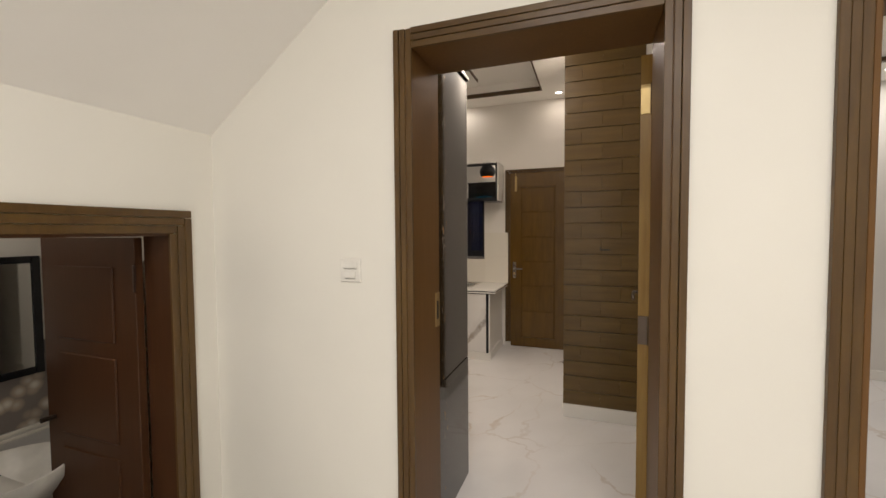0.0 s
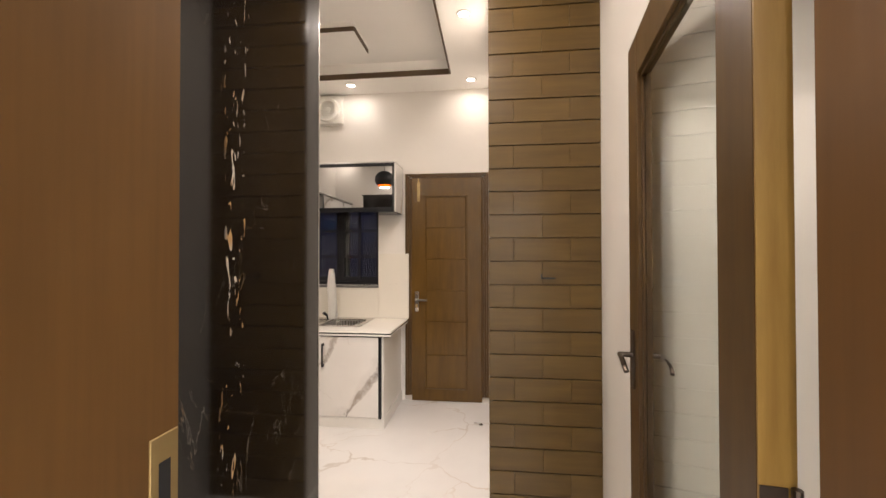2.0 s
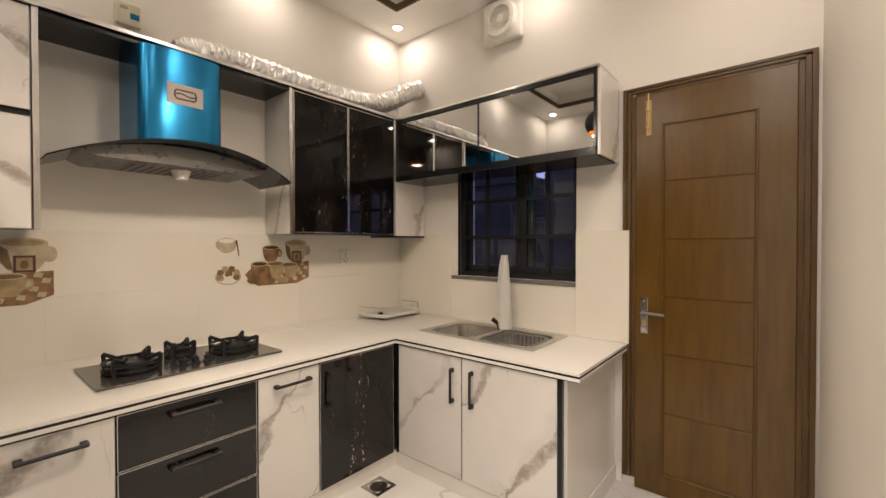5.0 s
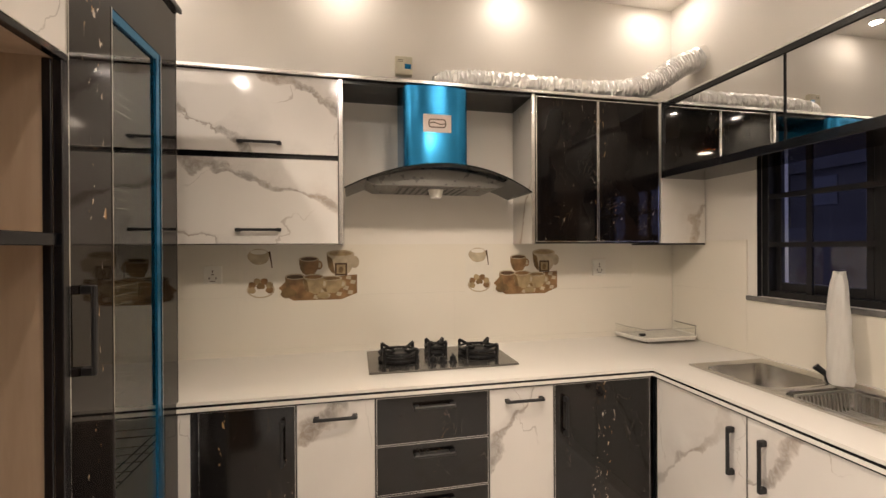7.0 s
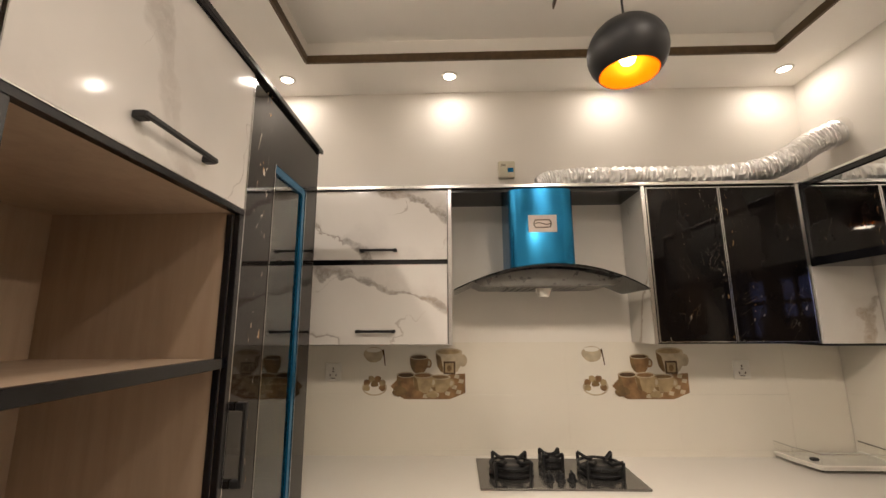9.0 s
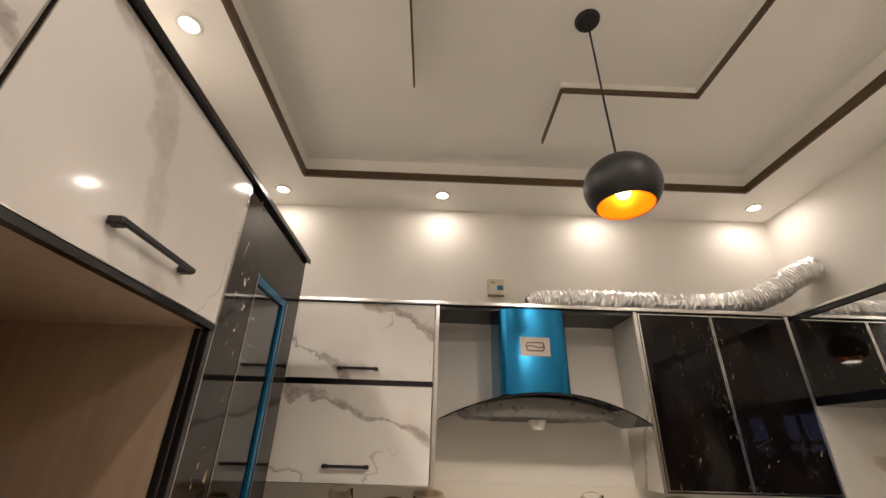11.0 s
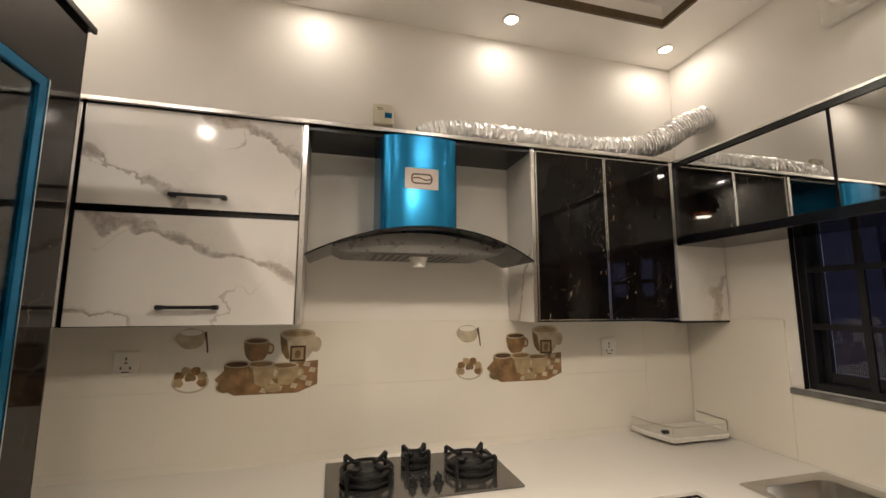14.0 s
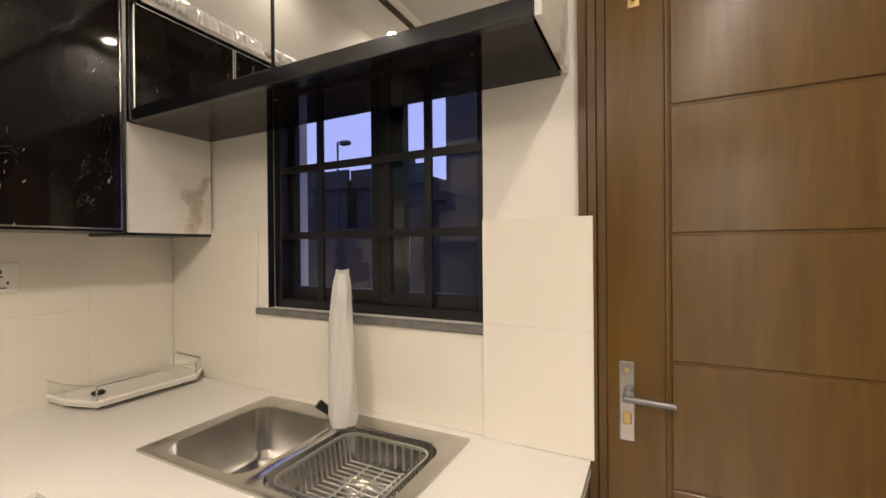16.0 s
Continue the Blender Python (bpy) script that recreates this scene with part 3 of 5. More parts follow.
part("glass", boxes((BW + 0.012, BW + 0.02, 0.62, 1.32, 0.79, 1.38)), M["mirror"], bath_mirror)
part("frame", boxes((BW + 0.001, BW + 0.03, 0.58, 0.618, 0.75, 1.42), (BW + 0.001, BW + 0.03, 1.322, 1.36, 0.75, 1.42), (BW + 0.001, BW + 0.03, 0.62, 1.32, 1.382, 1.42), (BW + 0.001, BW + 0.03, 0.62, 1.32, 0.75, 0.788), bevel=0.003), M["black_plain"], bath_mirror)
basin = thing("wash_basin", (-2.72, 0.98, -0.5), "white ceramic pedestal wash basin", "wash basin")
bm = bmesh.new()
lathe(bm, [(0.02, -0.02), (0.12, -0.14), (0.2, -0.06), (0.27, 0.0), (0.285, 0.0), (0.28, -0.05), (0.2, -0.16), (0.1, -0.2), (0.0, -0.2)][::1], (-2.66, 1.02, 0.385), 32, Matrix.Diagonal((0.95, 1.1, 1, 1)))
part("bowl", bm, M["white_plastic"], basin, smooth=True)
part("pedestal", lathe(bmesh.new(), [(0.13, 0), (0.10, 0.1), (0.085, 0.35), (0.1, 0.65), (0.13, 0.715)], (-2.72, 1.02, -0.5), 24), M["white_plastic"], basin, smooth=True)
part("tap", tube(bmesh.new(), [(-2.88, 1.0, 0.385), (-2.88, 1.0, 0.5), (-2.76, 1.0, 0.52)], 0.012), M["steel"], basin)

# brown trim round the tray ceiling and the two hanging bands
T = 0.012
tray_trim = thing("ceiling_trim", (-1.55, 3.6, BORDER), "brown trim round the tray ceiling", "trim", kind="structure")
x0, x1, y0, y1 = TRAY
part("strip", boxes((x0 - 0.004, x0 + T, y0, y1, BORDER - 0.004, BORDER + 0.045)), M["trim"], tray_trim)
part("strip", boxes((x1 - T, x1 + 0.004, y0, y1, BORDER - 0.004, BORDER + 0.045)), M["trim"], tray_trim)
part("strip", boxes((x0 + T, x1 - T, y0 - 0.004, y0 + T, BORDER - 0.004, BORDER + 0.045)), M["trim"], tray_trim)
part("strip", boxes((x0 + T, x1 - T, y1 - T, y1 + 0.004, BORDER - 0.004, BORDER + 0.045)), M["trim"], tray_trim)


def hanging_band(flip):
    """An L-shaped plaster band under the tray ceiling with brown trim on its inner edges."""
    cx, cy = (TRAY[0] + TRAY[1]) / 2, (TRAY[2] + TRAY[3]) / 2
    def at(x, y):
        return (x, y) if not flip else (2 * cx - x, 2 * cy - y)
    a = [(-2.26, 3.625), (-1.88, 3.625), (-1.88, 4.31), (-1.22, 4.31), (-1.22, 4.68), (-2.26, 4.68)]
    ob = solid("ceiling_band", prism(bmesh.new(), [at(*q) for q in a], 3.282, 3.36), M["ceiling_paint"], "white plaster band hanging in the tray ceiling", "ceiling", "structure")
    strip = thing("ceiling_band_trim", (*at(-1.88, 4.31), 3.29), "brown trim along the ceiling band", "trim", kind="structure")
    for (ax, ay), (bx, by) in (zip(a[1:3], a[2:4]) if flip else zip(a[:4], a[1:5])):
        (ax, ay), (bx, by) = at(ax, ay), at(bx, by)
        dx, dy = bx - ax, by - ay
        n = math.hypot(dx, dy)
        ox, oy = dy / n * 0.008, -dx / n * 0.008
        xs, ys = sorted((ax, bx)), sorted((ay, by))
        lo = [xs[0] + min(ox, 0), xs[1] + max(ox, 0), ys[0] + min(oy, 0), ys[1] + max(oy, 0)]
        part("strip", boxes((*lo, 3.2825, 3.316)), M["trim"], strip)


hanging_band(False)
hanging_band(True)

# skirting
solid("baseboard", boxes((-0.157, 0.418, 3.425, 3.449, 0, 0.112), bevel=0.002), M["counter"], "white marble skirting under the cladding", "skirting", "structure")
solid("baseboard", boxes((0.418, 0.43, BACK + 0.01, 3.424, 0, 0.112), bevel=0.002), M["counter"], "white marble skirting along the wall", "skirting", "structure")
solid("baseboard", boxes((-0.167, -0.155, 3.45, FAR, 0, 0.112), bevel=0.002), M["counter"], "white marble skirting along the wall", "skirting", "structure")
solid("baseboard", boxes((-1.075, -1.035, FAR - 0.012, FAR, 0, 0.112), bevel=0.002), M["counter"], "white marble skirting beside the door", "skirting", "structure")
solid("baseboard", boxes((0.67, 4.6, 5.288, 5.3, 0, 0.1), bevel=0.002), M["counter"], "white skirting of the lounge", "skirting", "structure")

# recessed downlights
first = thing("downlight", (*KITCHEN_SPOTS[0], BORDER), "lit round recessed ceiling downlight with white rim", "ceiling light", "recessed downlights")
at = (*KITCHEN_SPOTS[0], BORDER)
part("rim", lathe(bmesh.new(), [(0.036, 0.0), (0.038, -0.007), (0.05, -0.006), (0.053, 0.0)], at, 28), M["white_plastic"], first, smooth=True)
part("lens", lathe(bmesh.new(), [(0.0, -0.003), (0.0365, -0.003)], at, 24), M["spot_glow"], first)
for sx, sy in KITCHEN_SPOTS[1:]:
    copy_thing(first, pose(sx, sy, BORDER))
for sx, sy in LOUNGE_SPOTS:
    copy_thing(first, pose(sx, sy, 3.0))
# fittings made up to go with the added hall lamps
for sx, sy in HALL_FILL_SPOTS:
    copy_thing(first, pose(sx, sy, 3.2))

# lounge details
lt = thing("lounge_ceiling_trim", (3.0, 4.0, 2.98), "dark brown strips on the lounge ceiling", "trim", kind="structure")
part("strip", boxes((2.2, 3.35, 4.55, 4.59, 2.962, 2.999)), M["trim"], lt)
part("strip", boxes((3.1, 3.14, 3.2, 4.35, 2.962, 2.999)), M["trim"], lt)
lounge_door = thing("lounge_far_door", (4.05, 5.3, 0), "dark brown wooden door in the lounge wall", "door")
part("leaf", boxes((4.0, 4.55, 5.27, 5.3, 0.0, 2.2), bevel=0.004), M["wood"], lounge_door)
part("frame", boxes((3.93, 3.999, 5.262, 5.3, 0.0, 2.27), (4.0, 4.55, 5.262, 5.3, 2.201, 2.27), bevel=0.003), M["casing"], lounge_door)


def wall_plate(name, at, face, w, h, label, category, marks):
    """A switch or socket plate. face: a pose whose -y points out of the wall."""
    ob = new(name)
    ob.matrix_basis = Matrix.Translation(at) @ face
    tagged(ob, label, category)
    def put(nm, bm, mat):
        o = new(nm, mesh_of(nm, bm, mat))
        o.parent = ob
    put("plate", boxes((-w / 2, w / 2, -0.009, 0, -h / 2, h / 2), bevel=0.003), M["white_plastic"])
    for nm, x, z, a, b, mat in marks:
        put(nm, boxes((x - a / 2, x + a / 2, -0.0125, -0.0085, z - b / 2, z + b / 2), bevel=0.001), mat)
    return ob


TOWARDS_X = Matrix.Rotation(radians(90), 4, "Z")
SWITCH_GAP = plain("shaded_plastic_gap", (0.24, 0.22, 0.19), 0.5)
wall_plate("light_switch", (-0.926, HALL, 1.378), Matrix.Identity(4), 0.1, 0.104, "square cream double light switch plate", "light switch", [("rocker", 0, 0.021, 0.066, 0.024, M["white_plastic"]), ("rocker", 0, -0.022, 0.056, 0.024, M["white_plastic"]), ("gap", 0, 0.006, 0.066, 0.002, SWITCH_GAP), ("gap", 0, -0.037, 0.05, 0.002, SWITCH_GAP)])
SOCKET = [("slot", 0.0, 0.022, 0.006, 0.014, M["bronze"]), ("slot", -0.018, -0.018, 0.006, 0.012, M["bronze"]), ("slot", 0.018, -0.018, 0.006, 0.012, M["bronze"]), ("slot", 0, -0.036, 0.03, 0.004, M["bronze"]), ("slot", 0, 0.004, 0.012, 0.006, M["bronze"])]
wall_plate("power_socket", (HOB + 0.012, 2.316, 1.33), TOWARDS_X, 0.1, 0.105, "square white wall socket on the tiles", "socket", SOCKET)
wall_plate("power_socket", (HOB + 0.012, 4.804, 1.34), TOWARDS_X, 0.1, 0.11, "square white wall socket on the tiles", "socket", SOCKET)
wall_plate("power_socket", (3.76, 5.3, 1.34), Matrix.Identity(4), 0.1, 0.1, "square white wall socket in the lounge", "socket", SOCKET[:3])
CREAM_BOX = plain("yellowed_cream_plastic", (0.60, 0.55, 0.42), 0.4)
detector = thing("gas_detector", (HOB, 3.432, 2.63), "yellowed cream wall box with a blue label", "wall box")
part("case", boxes((HOB, HOB + 0.038, 3.375, 3.485, 2.575, 2.692), bevel=0.006), CREAM_BOX, detector)
part("label", boxes((HOB + 0.0375, HOB + 0.0392, 3.435, 3.474, 2.612, 2.642)), M["blue"], detector, "blue printed label")
part("vent", boxes((HOB + 0.0375, HOB + 0.0388, 3.392, 3.425, 2.665, 2.669), (HOB + 0.0375, HOB + 0.0388, 3.392, 3.425, 2.655, 2.659)), M["bronze"], detector)

# ---- cabinets ----
# a face is (axis, place, sign): the plane of the fronts and the way that they look


def on_face(bm, face, u0, u1, z0, z1, d0, d1, bevel=0.0):
    axis, place, sign = face
    a, b = sorted((place + sign * d0, place + sign * d1))
    if axis == "x":
        return box(bm, a, b, u0, u1, z0, z1, bevel)
    return box(bm, u0, u1, a, b, z0, z1, bevel)


def bar_handle(parent, face, u0, u1, z0, z1, material=None):
    """A square bar handle on two feet; upright where it is taller than wide."""
    bm = bmesh.new()
    w = 0.007
    if z1 - z0 > u1 - u0:
        u = (u0 + u1) / 2
        on_face(bm, face, u - w, u + w, z0, z1, 0.024, 0.036, 0.003)
        on_face(bm, face, u - w * 1.3, u + w * 1.3, z0, z0 + 0.024, 0.0005, 0.03, 0.003)
        on_face(bm, face, u - w * 1.3, u + w * 1.3, z1 - 0.024, z1, 0.0005, 0.03, 0.003)
    else:
        z = (z0 + z1) / 2
        on_face(bm, face, u0, u1, z - w, z + w, 0.024, 0.036, 0.003)
        on_face(bm, face, u0, u0 + 0.024, z - w * 1.3, z + w * 1.3, 0.0005, 0.03, 0.003)
        on_face(bm, face, u1 - 0.024, u1, z - w * 1.3, z + w * 1.3, 0.0005, 0.03, 0.003)
    return part("handle", bm, material or M["iron"], parent, "matt black bar handle")


def cabinet_front(parent, name, face, u0, u1, z0, z1, material, handle=None, edge=0.0035, edging=None):
    """A door or drawer front with a thin bright edging, and its handle."""
    bm = bmesh.new()
    on_face(bm, face, u0 + edge, u1 - edge, z0 + edge, z1 - edge, -0.018, 0.0, 0.0012)
    ob = part(name, bm, material, parent)
    bm = bmesh.new()
    on_face(bm, face, u0 + 0.001, u0 + edge, z0 + 0.001, z1 - 0.001, -0.018, 0.0012)
    on_face(bm, face, u1 - edge, u1 - 0.001, z0 + 0.001, z1 - 0.001, -0.018, 0.0012)
    on_face(bm, face, u0 + edge, u1 - edge, z0 + 0.001, z0 + edge, -0.018, 0.0012)
    on_face(bm, face, u0 + edge, u1 - edge, z1 - edge, z1 - 0.001, -0.018, 0.0012)
    part("edging", bm, edging or M["alu"], ob, "thin aluminium edging")
    if handle:
        bar_handle(ob, face, *handle)
    return ob


HOBF = ("x", -2.22, 1)
BOTTOM, TOP = 0.095, 0.795


def base_unit(y0, y1, label):
    ob = thing("base_cabinet", (-2.5, (y0 + y1) / 2, BOTTOM), label, "kitchen cabinet", "base cabinets")
    part("body", boxes((HOB + 0.01, -2.2395, y0, y1, BOTTOM, TOP)), M["black_plain"], ob)
    return ob


u = base_unit(1.78, 2.474, "base cabinet with white marble front beside the larder")
cabinet_front(u, "door", HOBF, 1.78, 2.45, BOTTOM, TOP, M["marble"])
u = base_unit(2.475, 2.865, "base cabinet with glossy black marble door")
cabinet_front(u, "door", HOBF, 2.477, 2.864, BOTTOM, TOP, M["black_base"], (2.80, 2.82, 0.54, 0.735))
u = base_unit(2.866, 3.21, "base cabinet with white marble pull-out front")
cabinet_front(u, "door", HOBF, 2.868, 3.208, BOTTOM, TOP, M["marble"], (2.94, 3.13, 0.72, 0.74))
u = base_unit(3.211, 3.75, "base cabinet with three black drawers under the hob")
for z0, z1 in ((0.577, TOP), (0.348, 0.573), (BOTTOM, 0.344)):
    cabinet_front(u, "drawer", HOBF, 3.213, 3.748, z0, z1, M["black_base"], (3.384, 3.58, z1 - 0.06, z1 - 0.04))
u = base_unit(3.751, 4.091, "base cabinet with white marble pull-out front")
cabinet_front(u, "door", HOBF, 3.753, 4.089, BOTTOM, TOP, M["marble"], (3.83, 4.03, 0.727, 0.747))
u = base_unit(4.092, 4.66, "corner base cabinet with glossy black marble door")
cabinet_front(u, "door", HOBF, 4.094, 4.64, BOTTOM, TOP, M["black_corner"], (4.14, 4.16, 0.54, 0.735))

SINKF = ("y", 4.665, -1)
u = thing("base_cabinet", (-1.66, 5.04, BOTTOM), "sink base cabinet with two white marble doors", "kitchen cabinet", "base cabinets")
part("body", boxes((-2.2195, -1.10, 4.6845, 4.70, BOTTOM, TOP), (-2.2195, -2.2, 4.70, FAR - 0.012, BOTTOM, TOP), (-1.12, -1.10, 4.70, FAR - 0.012, BOTTOM, TOP), (-2.2, -1.12, 4.70, FAR - 0.012, BOTTOM, BOTTOM + 0.02)), M["black_plain"], u)
cabinet_front(u, "door", SINKF, -2.197, -1.691, BOTTOM, TOP, M["marble"], (-1.762, -1.742, 0.53, 0.73), 0.002)
cabinet_front(u, "door", SINKF, -1.689, -1.118, BOTTOM, TOP, M["marble"], (-1.625, -1.605, 0.53, 0.735), 0.002)
part("corner_strip", boxes((-2.2195, -2.1985, 4.66, 4.684, BOTTOM, TOP), bevel=0.001), M["black_plain"], u)
part("end_strip", boxes((-1.117, -1.093, 4.66, 4.684, BOTTOM - 0.005, TOP), bevel=0.001), M["black_plain"], u)
part("end_panel", boxes((-1.0995, -1.078, 4.685, FAR - 0.012, 0.0, TOP), bevel=0.001), M["counter"], u)
part("end_skirting", boxes((-1.0775, -1.068, 4.67, FAR - 0.012, 0.0, 0.1), bevel=0.002), M["counter"], u)
solid("plinth", boxes((-2.26, -2.235, 1.78, 4.69, 0, 0.0945), (-2.234, -1.08, 4.672, 4.69, 0, 0.0945)), M["counter"], "white marble plinth under the base cabinets", "plinth", "structure")

top = thing("worktop", (-2.5, 4.0, 0.8), "white stone L-shaped worktop with a black edge line", "worktop")


def top_layer(z0, z1, inset, material, name):
    e = -2.208 - inset
    f = 4.65 + inset
    g = -1.005 - inset
    sx0, sx1, sy0, sy1 = -2.175, -1.375, 4.895, 5.325
    bm = boxes((HOB, e, 1.76, FAR, z0, z1), (e, sx0, f, FAR, z0, z1), (sx1, g, f, FAR, z0, z1), (sx0, sx1, f, sy0, z0, z1), (sx0, sx1, sy1, FAR, z0, z1))
    bmesh.ops.remove_doubles(bm, verts=bm.verts, dist=0.0003)
    part(name, bm, material, top)


top_layer(0.831, 0.845, 0.0, M["counter"], "slab")
top_layer(0.820, 0.831, 0.0012, M["black_plain"], "inlay")
top_layer(0.804, 0.820, 0.0, M["counter"], "underslab")
top_layer(0.7965, 0.804, 0.012, M["black_plain"], "batten")

# wall cabinets over the hob
UPF = ("x", -2.64, 1)
WB, WT = 1.505, 2.405


def wall_unit(y0, y1, label):
    ob = thing("wall_cabinet", (-2.8, (y0 + y1) / 2, WB), label, "kitchen cabinet", "wall cabinets")
    part("body", boxes((HOB + 0.01, -2.6595, y0 + 0.003, y1 - 0.003, WB, WT)), M["black_plain"], ob)
    return ob


u = wall_unit(2.2, 3.04, "wall cabinet with two white marble lift-up doors")
cabinet_front(u, "door", UPF, 2.205, 3.036, 1.985, WT, M["marble_wall"], (2.53, 2.745, 2.028, 2.05))
cabinet_front(u, "door", UPF, 2.205, 3.036, WB, 1.96, M["marble_wall"], (2.52, 2.742, 1.57, 1.592))
u = wall_unit(1.77, 2.199, "wall cabinet with white marble door behind the larder")
cabinet_front(u, "door", UPF, 1.775, 2.195, WB, WT, M["marble_wall"])
u = wall_unit(4.185, 5.066, "wall cabinet with two glossy black marble doors")
cabinet_front(u, "door", UPF, 4.195, 4.611, WB + 0.008, WT - 0.005, M["black"], None, 0.006)
cabinet_front(u, "door", UPF, 4.614, 5.05, WB + 0.008, WT - 0.005, M["black"], None, 0.006)
part("corner_panel", boxes((-2.655, -2.64, 5.07, FAR - 0.011, WB, 1.935), bevel=0.001), M["marble_side"], u)
part("corner_base", boxes((HOB + 0.012, -2.642, 5.067, FAR - 0.011, WB - 0.012, WB), bevel=0.001), M["black_plain"], u)
bay = thing("hood_bay", (-2.8, 3.61, WB), "open cabinet bay round the cooker hood", "kitchen cabinet")
part("side_panel", boxes((HOB + 0.01, -2.64, 3.041, 3.058, WB, WT)), M["marble_side"], bay)
part("side_panel", boxes((HOB + 0.01, -2.64, 4.167, 4.184, WB, WT)), M["marble_side"], bay)
part("edge_strip", boxes((-2.6395, -2.632, 3.04, 3.06, WB, WT)), M["alu"], bay, "bright aluminium edge strip")
part("edge_strip", boxes((-2.6395, -2.632, 4.165, 4.185, WB, WT)), M["alu"], bay, "bright aluminium edge strip")
part("top_board", boxes((HOB + 0.01, -2.64, 3.06, 4.165, 2.385, WT)), M["black_plain"], bay)
cornice = thing("cornice", (-2.7, 3.6, 2.41), "black cornice board with aluminium edge on the cabinets", "cornice")
part("board", boxes((HOB + 0.01, -2.63, 1.77, 5.06, 2.4065, 2.422)), M["black_plain"], cornice)
part("edge", boxes((-2.6295, -2.615, 1.77, 5.05, 2.4065, 2.4265), bevel=0.002), M["alu"], cornice)

# mirrored cabinet over the window
MIRF = ("y", 5.07, -1)
mc = thing("mirror_cabinet", (-1.86, 5.24, 1.935), "wall cabinet with mirrored doors above the window", "kitchen cabinet")
part("body", boxes((-2.64, -1.075, 5.0895, FAR - 0.011, 1.94, 2.385)), M["black_plain"], mc)
part("end_panel", boxes((-1.0745, -1.058, 5.075, FAR - 0.011, 1.93, 2.40), bevel=0.001), M["marble_side"], mc)
part("base_board", boxes((-2.64, -1.08, 5.085, FAR - 0.011, 1.925, 1.939)), M["black"], mc)
for a, b in ((-2.61, -1.857), (-1.853, -1.09)):
    d = part("door", boxes((a + 0.004, b - 0.004, 5.07, 5.088, 1.972, 2.37)), M["mirror"], mc, "mirrored cabinet door")
    part("edging", boxes((a, a + 0.004, 5.068, 5.088, 1.972, 2.37)), M["black_plain"], d)
    part("edging", boxes((b - 0.004, b, 5.068, 5.088, 1.972, 2.37)), M["black_plain"], d)
part("rail", boxes((-2.63, -1.0755, 5.062, 5.089, 2.371, 2.40), bevel=0.002), M["black_plain"], mc, "black top rail")
part("rail", boxes((-2.63, -1.0755, 5.062, 5.089, 1.925, 1.971), bevel=0.002), M["black_plain"], mc, "black bottom rail")
part("stile", boxes((-2.634, -2.611, 5.062, 5.089, 1.925, 2.40), bevel=0.002), M["black_plain"], mc)
part("stile", boxes((-1.0895, -1.0755, 5.062, 5.089, 1.955, 2.37), bevel=0.002), M["black_plain"], mc)
part("cap", boxes((-2.63, -1.058, 5.06, FAR - 0.011, 2.401, 2.413)), M["alu"], mc)

# larder and niche block beside the doorway
TALLF = ("y", 2.40, 1)
tall = thing("tall_cabinet", (-0.76, 2.08, 0), "tall narrow cabinet with black marble side panel", "kitchen cabinet", "tall cabinets")
part("body", boxes((-0.823, -0.70, BACK + 0.014, 2.38, 0.0, 2.465)), M["black_plain"], tall)
part("side_panel", boxes((-0.6995, -0.68, BACK + 0.014, 2.395, 0.755, 2.465), bevel=0.001), M["black_side"], tall, "glossy black marble side panel")
part("lower_side_panel", boxes((-0.6995, -0.676, BACK + 0.014, 2.398, 0.0, 0.75), bevel=0.001), M["black_side"], tall, "glossy black marble lower side panel")
part("edge_strip", boxes((-0.6995, -0.679, 2.3955, 2.402, 0.755, 2.465)), M["alu"], tall, "aluminium edge strip")
cabinet_front(tall, "door", TALLF, -0.822, -0.70, 0.1, 2.465, M["marble"])
niche = thing("tall_cabinet", (-1.2, 2.08, 0), "open brown niche with a shelf under a white marble door", "kitchen cabinet", "tall cabinets")
NX0, NX1 = -1.565, -0.825
part("back", boxes((NX0 + 0.02, NX1 - 0.02, BACK + 0.014, BACK + 0.03, 0.0, 1.97)), M["niche"], niche)
part("side", boxes((NX0, NX0 + 0.019, BACK + 0.014, 2.38, 0.0, 2.465)), M["niche"], niche)
part("side", boxes((NX1 - 0.019, NX1, BACK + 0.014, 2.38, 0.0, 2.465)), M["niche"], niche)
part("front_post", boxes((NX0, NX0 + 0.024, 2.3805, 2.402, 0.0, 1.964), bevel=0.002), M["black_plain"], niche, "black front edge")
part("front_post", boxes((NX1 - 0.032, NX1, 2.3805, 2.402, 0.0, 1.964), bevel=0.002), M["black_plain"], niche, "black front edge")
part("inner_post", boxes((NX0 + 0.0195, NX0 + 0.026, 2.358, 2.379, 0.0, 1.964), bevel=0.002), M["black_plain"], niche)
shelf = part("shelf", boxes((NX0 + 0.02, NX1 - 0.02, BACK + 0.031, 2.37, 1.50, 1.52)), M["niche"], niche)
part("lipping", boxes((NX0 + 0.0265, NX1 - 0.033, 2.3705, 2.392, 1.492, 1.524), bevel=0.002), M["black_plain"], shelf, "black shelf lipping")
part("top_board", boxes((NX0 + 0.02, NX1 - 0.02, BACK + 0.014, 2.3795, 1.97, 2.465)), M["niche"], niche)
part("rail", boxes((NX0, NX1, 2.3805, 2.402, 1.965, 1.98)), M["black_plain"], niche)
cabinet_front(niche, "door", TALLF, NX0 + 0.002, NX1 - 0.002, 1.982, 2.465, M["marble"], (-1.345, -1.078, 2.046, 2.07))

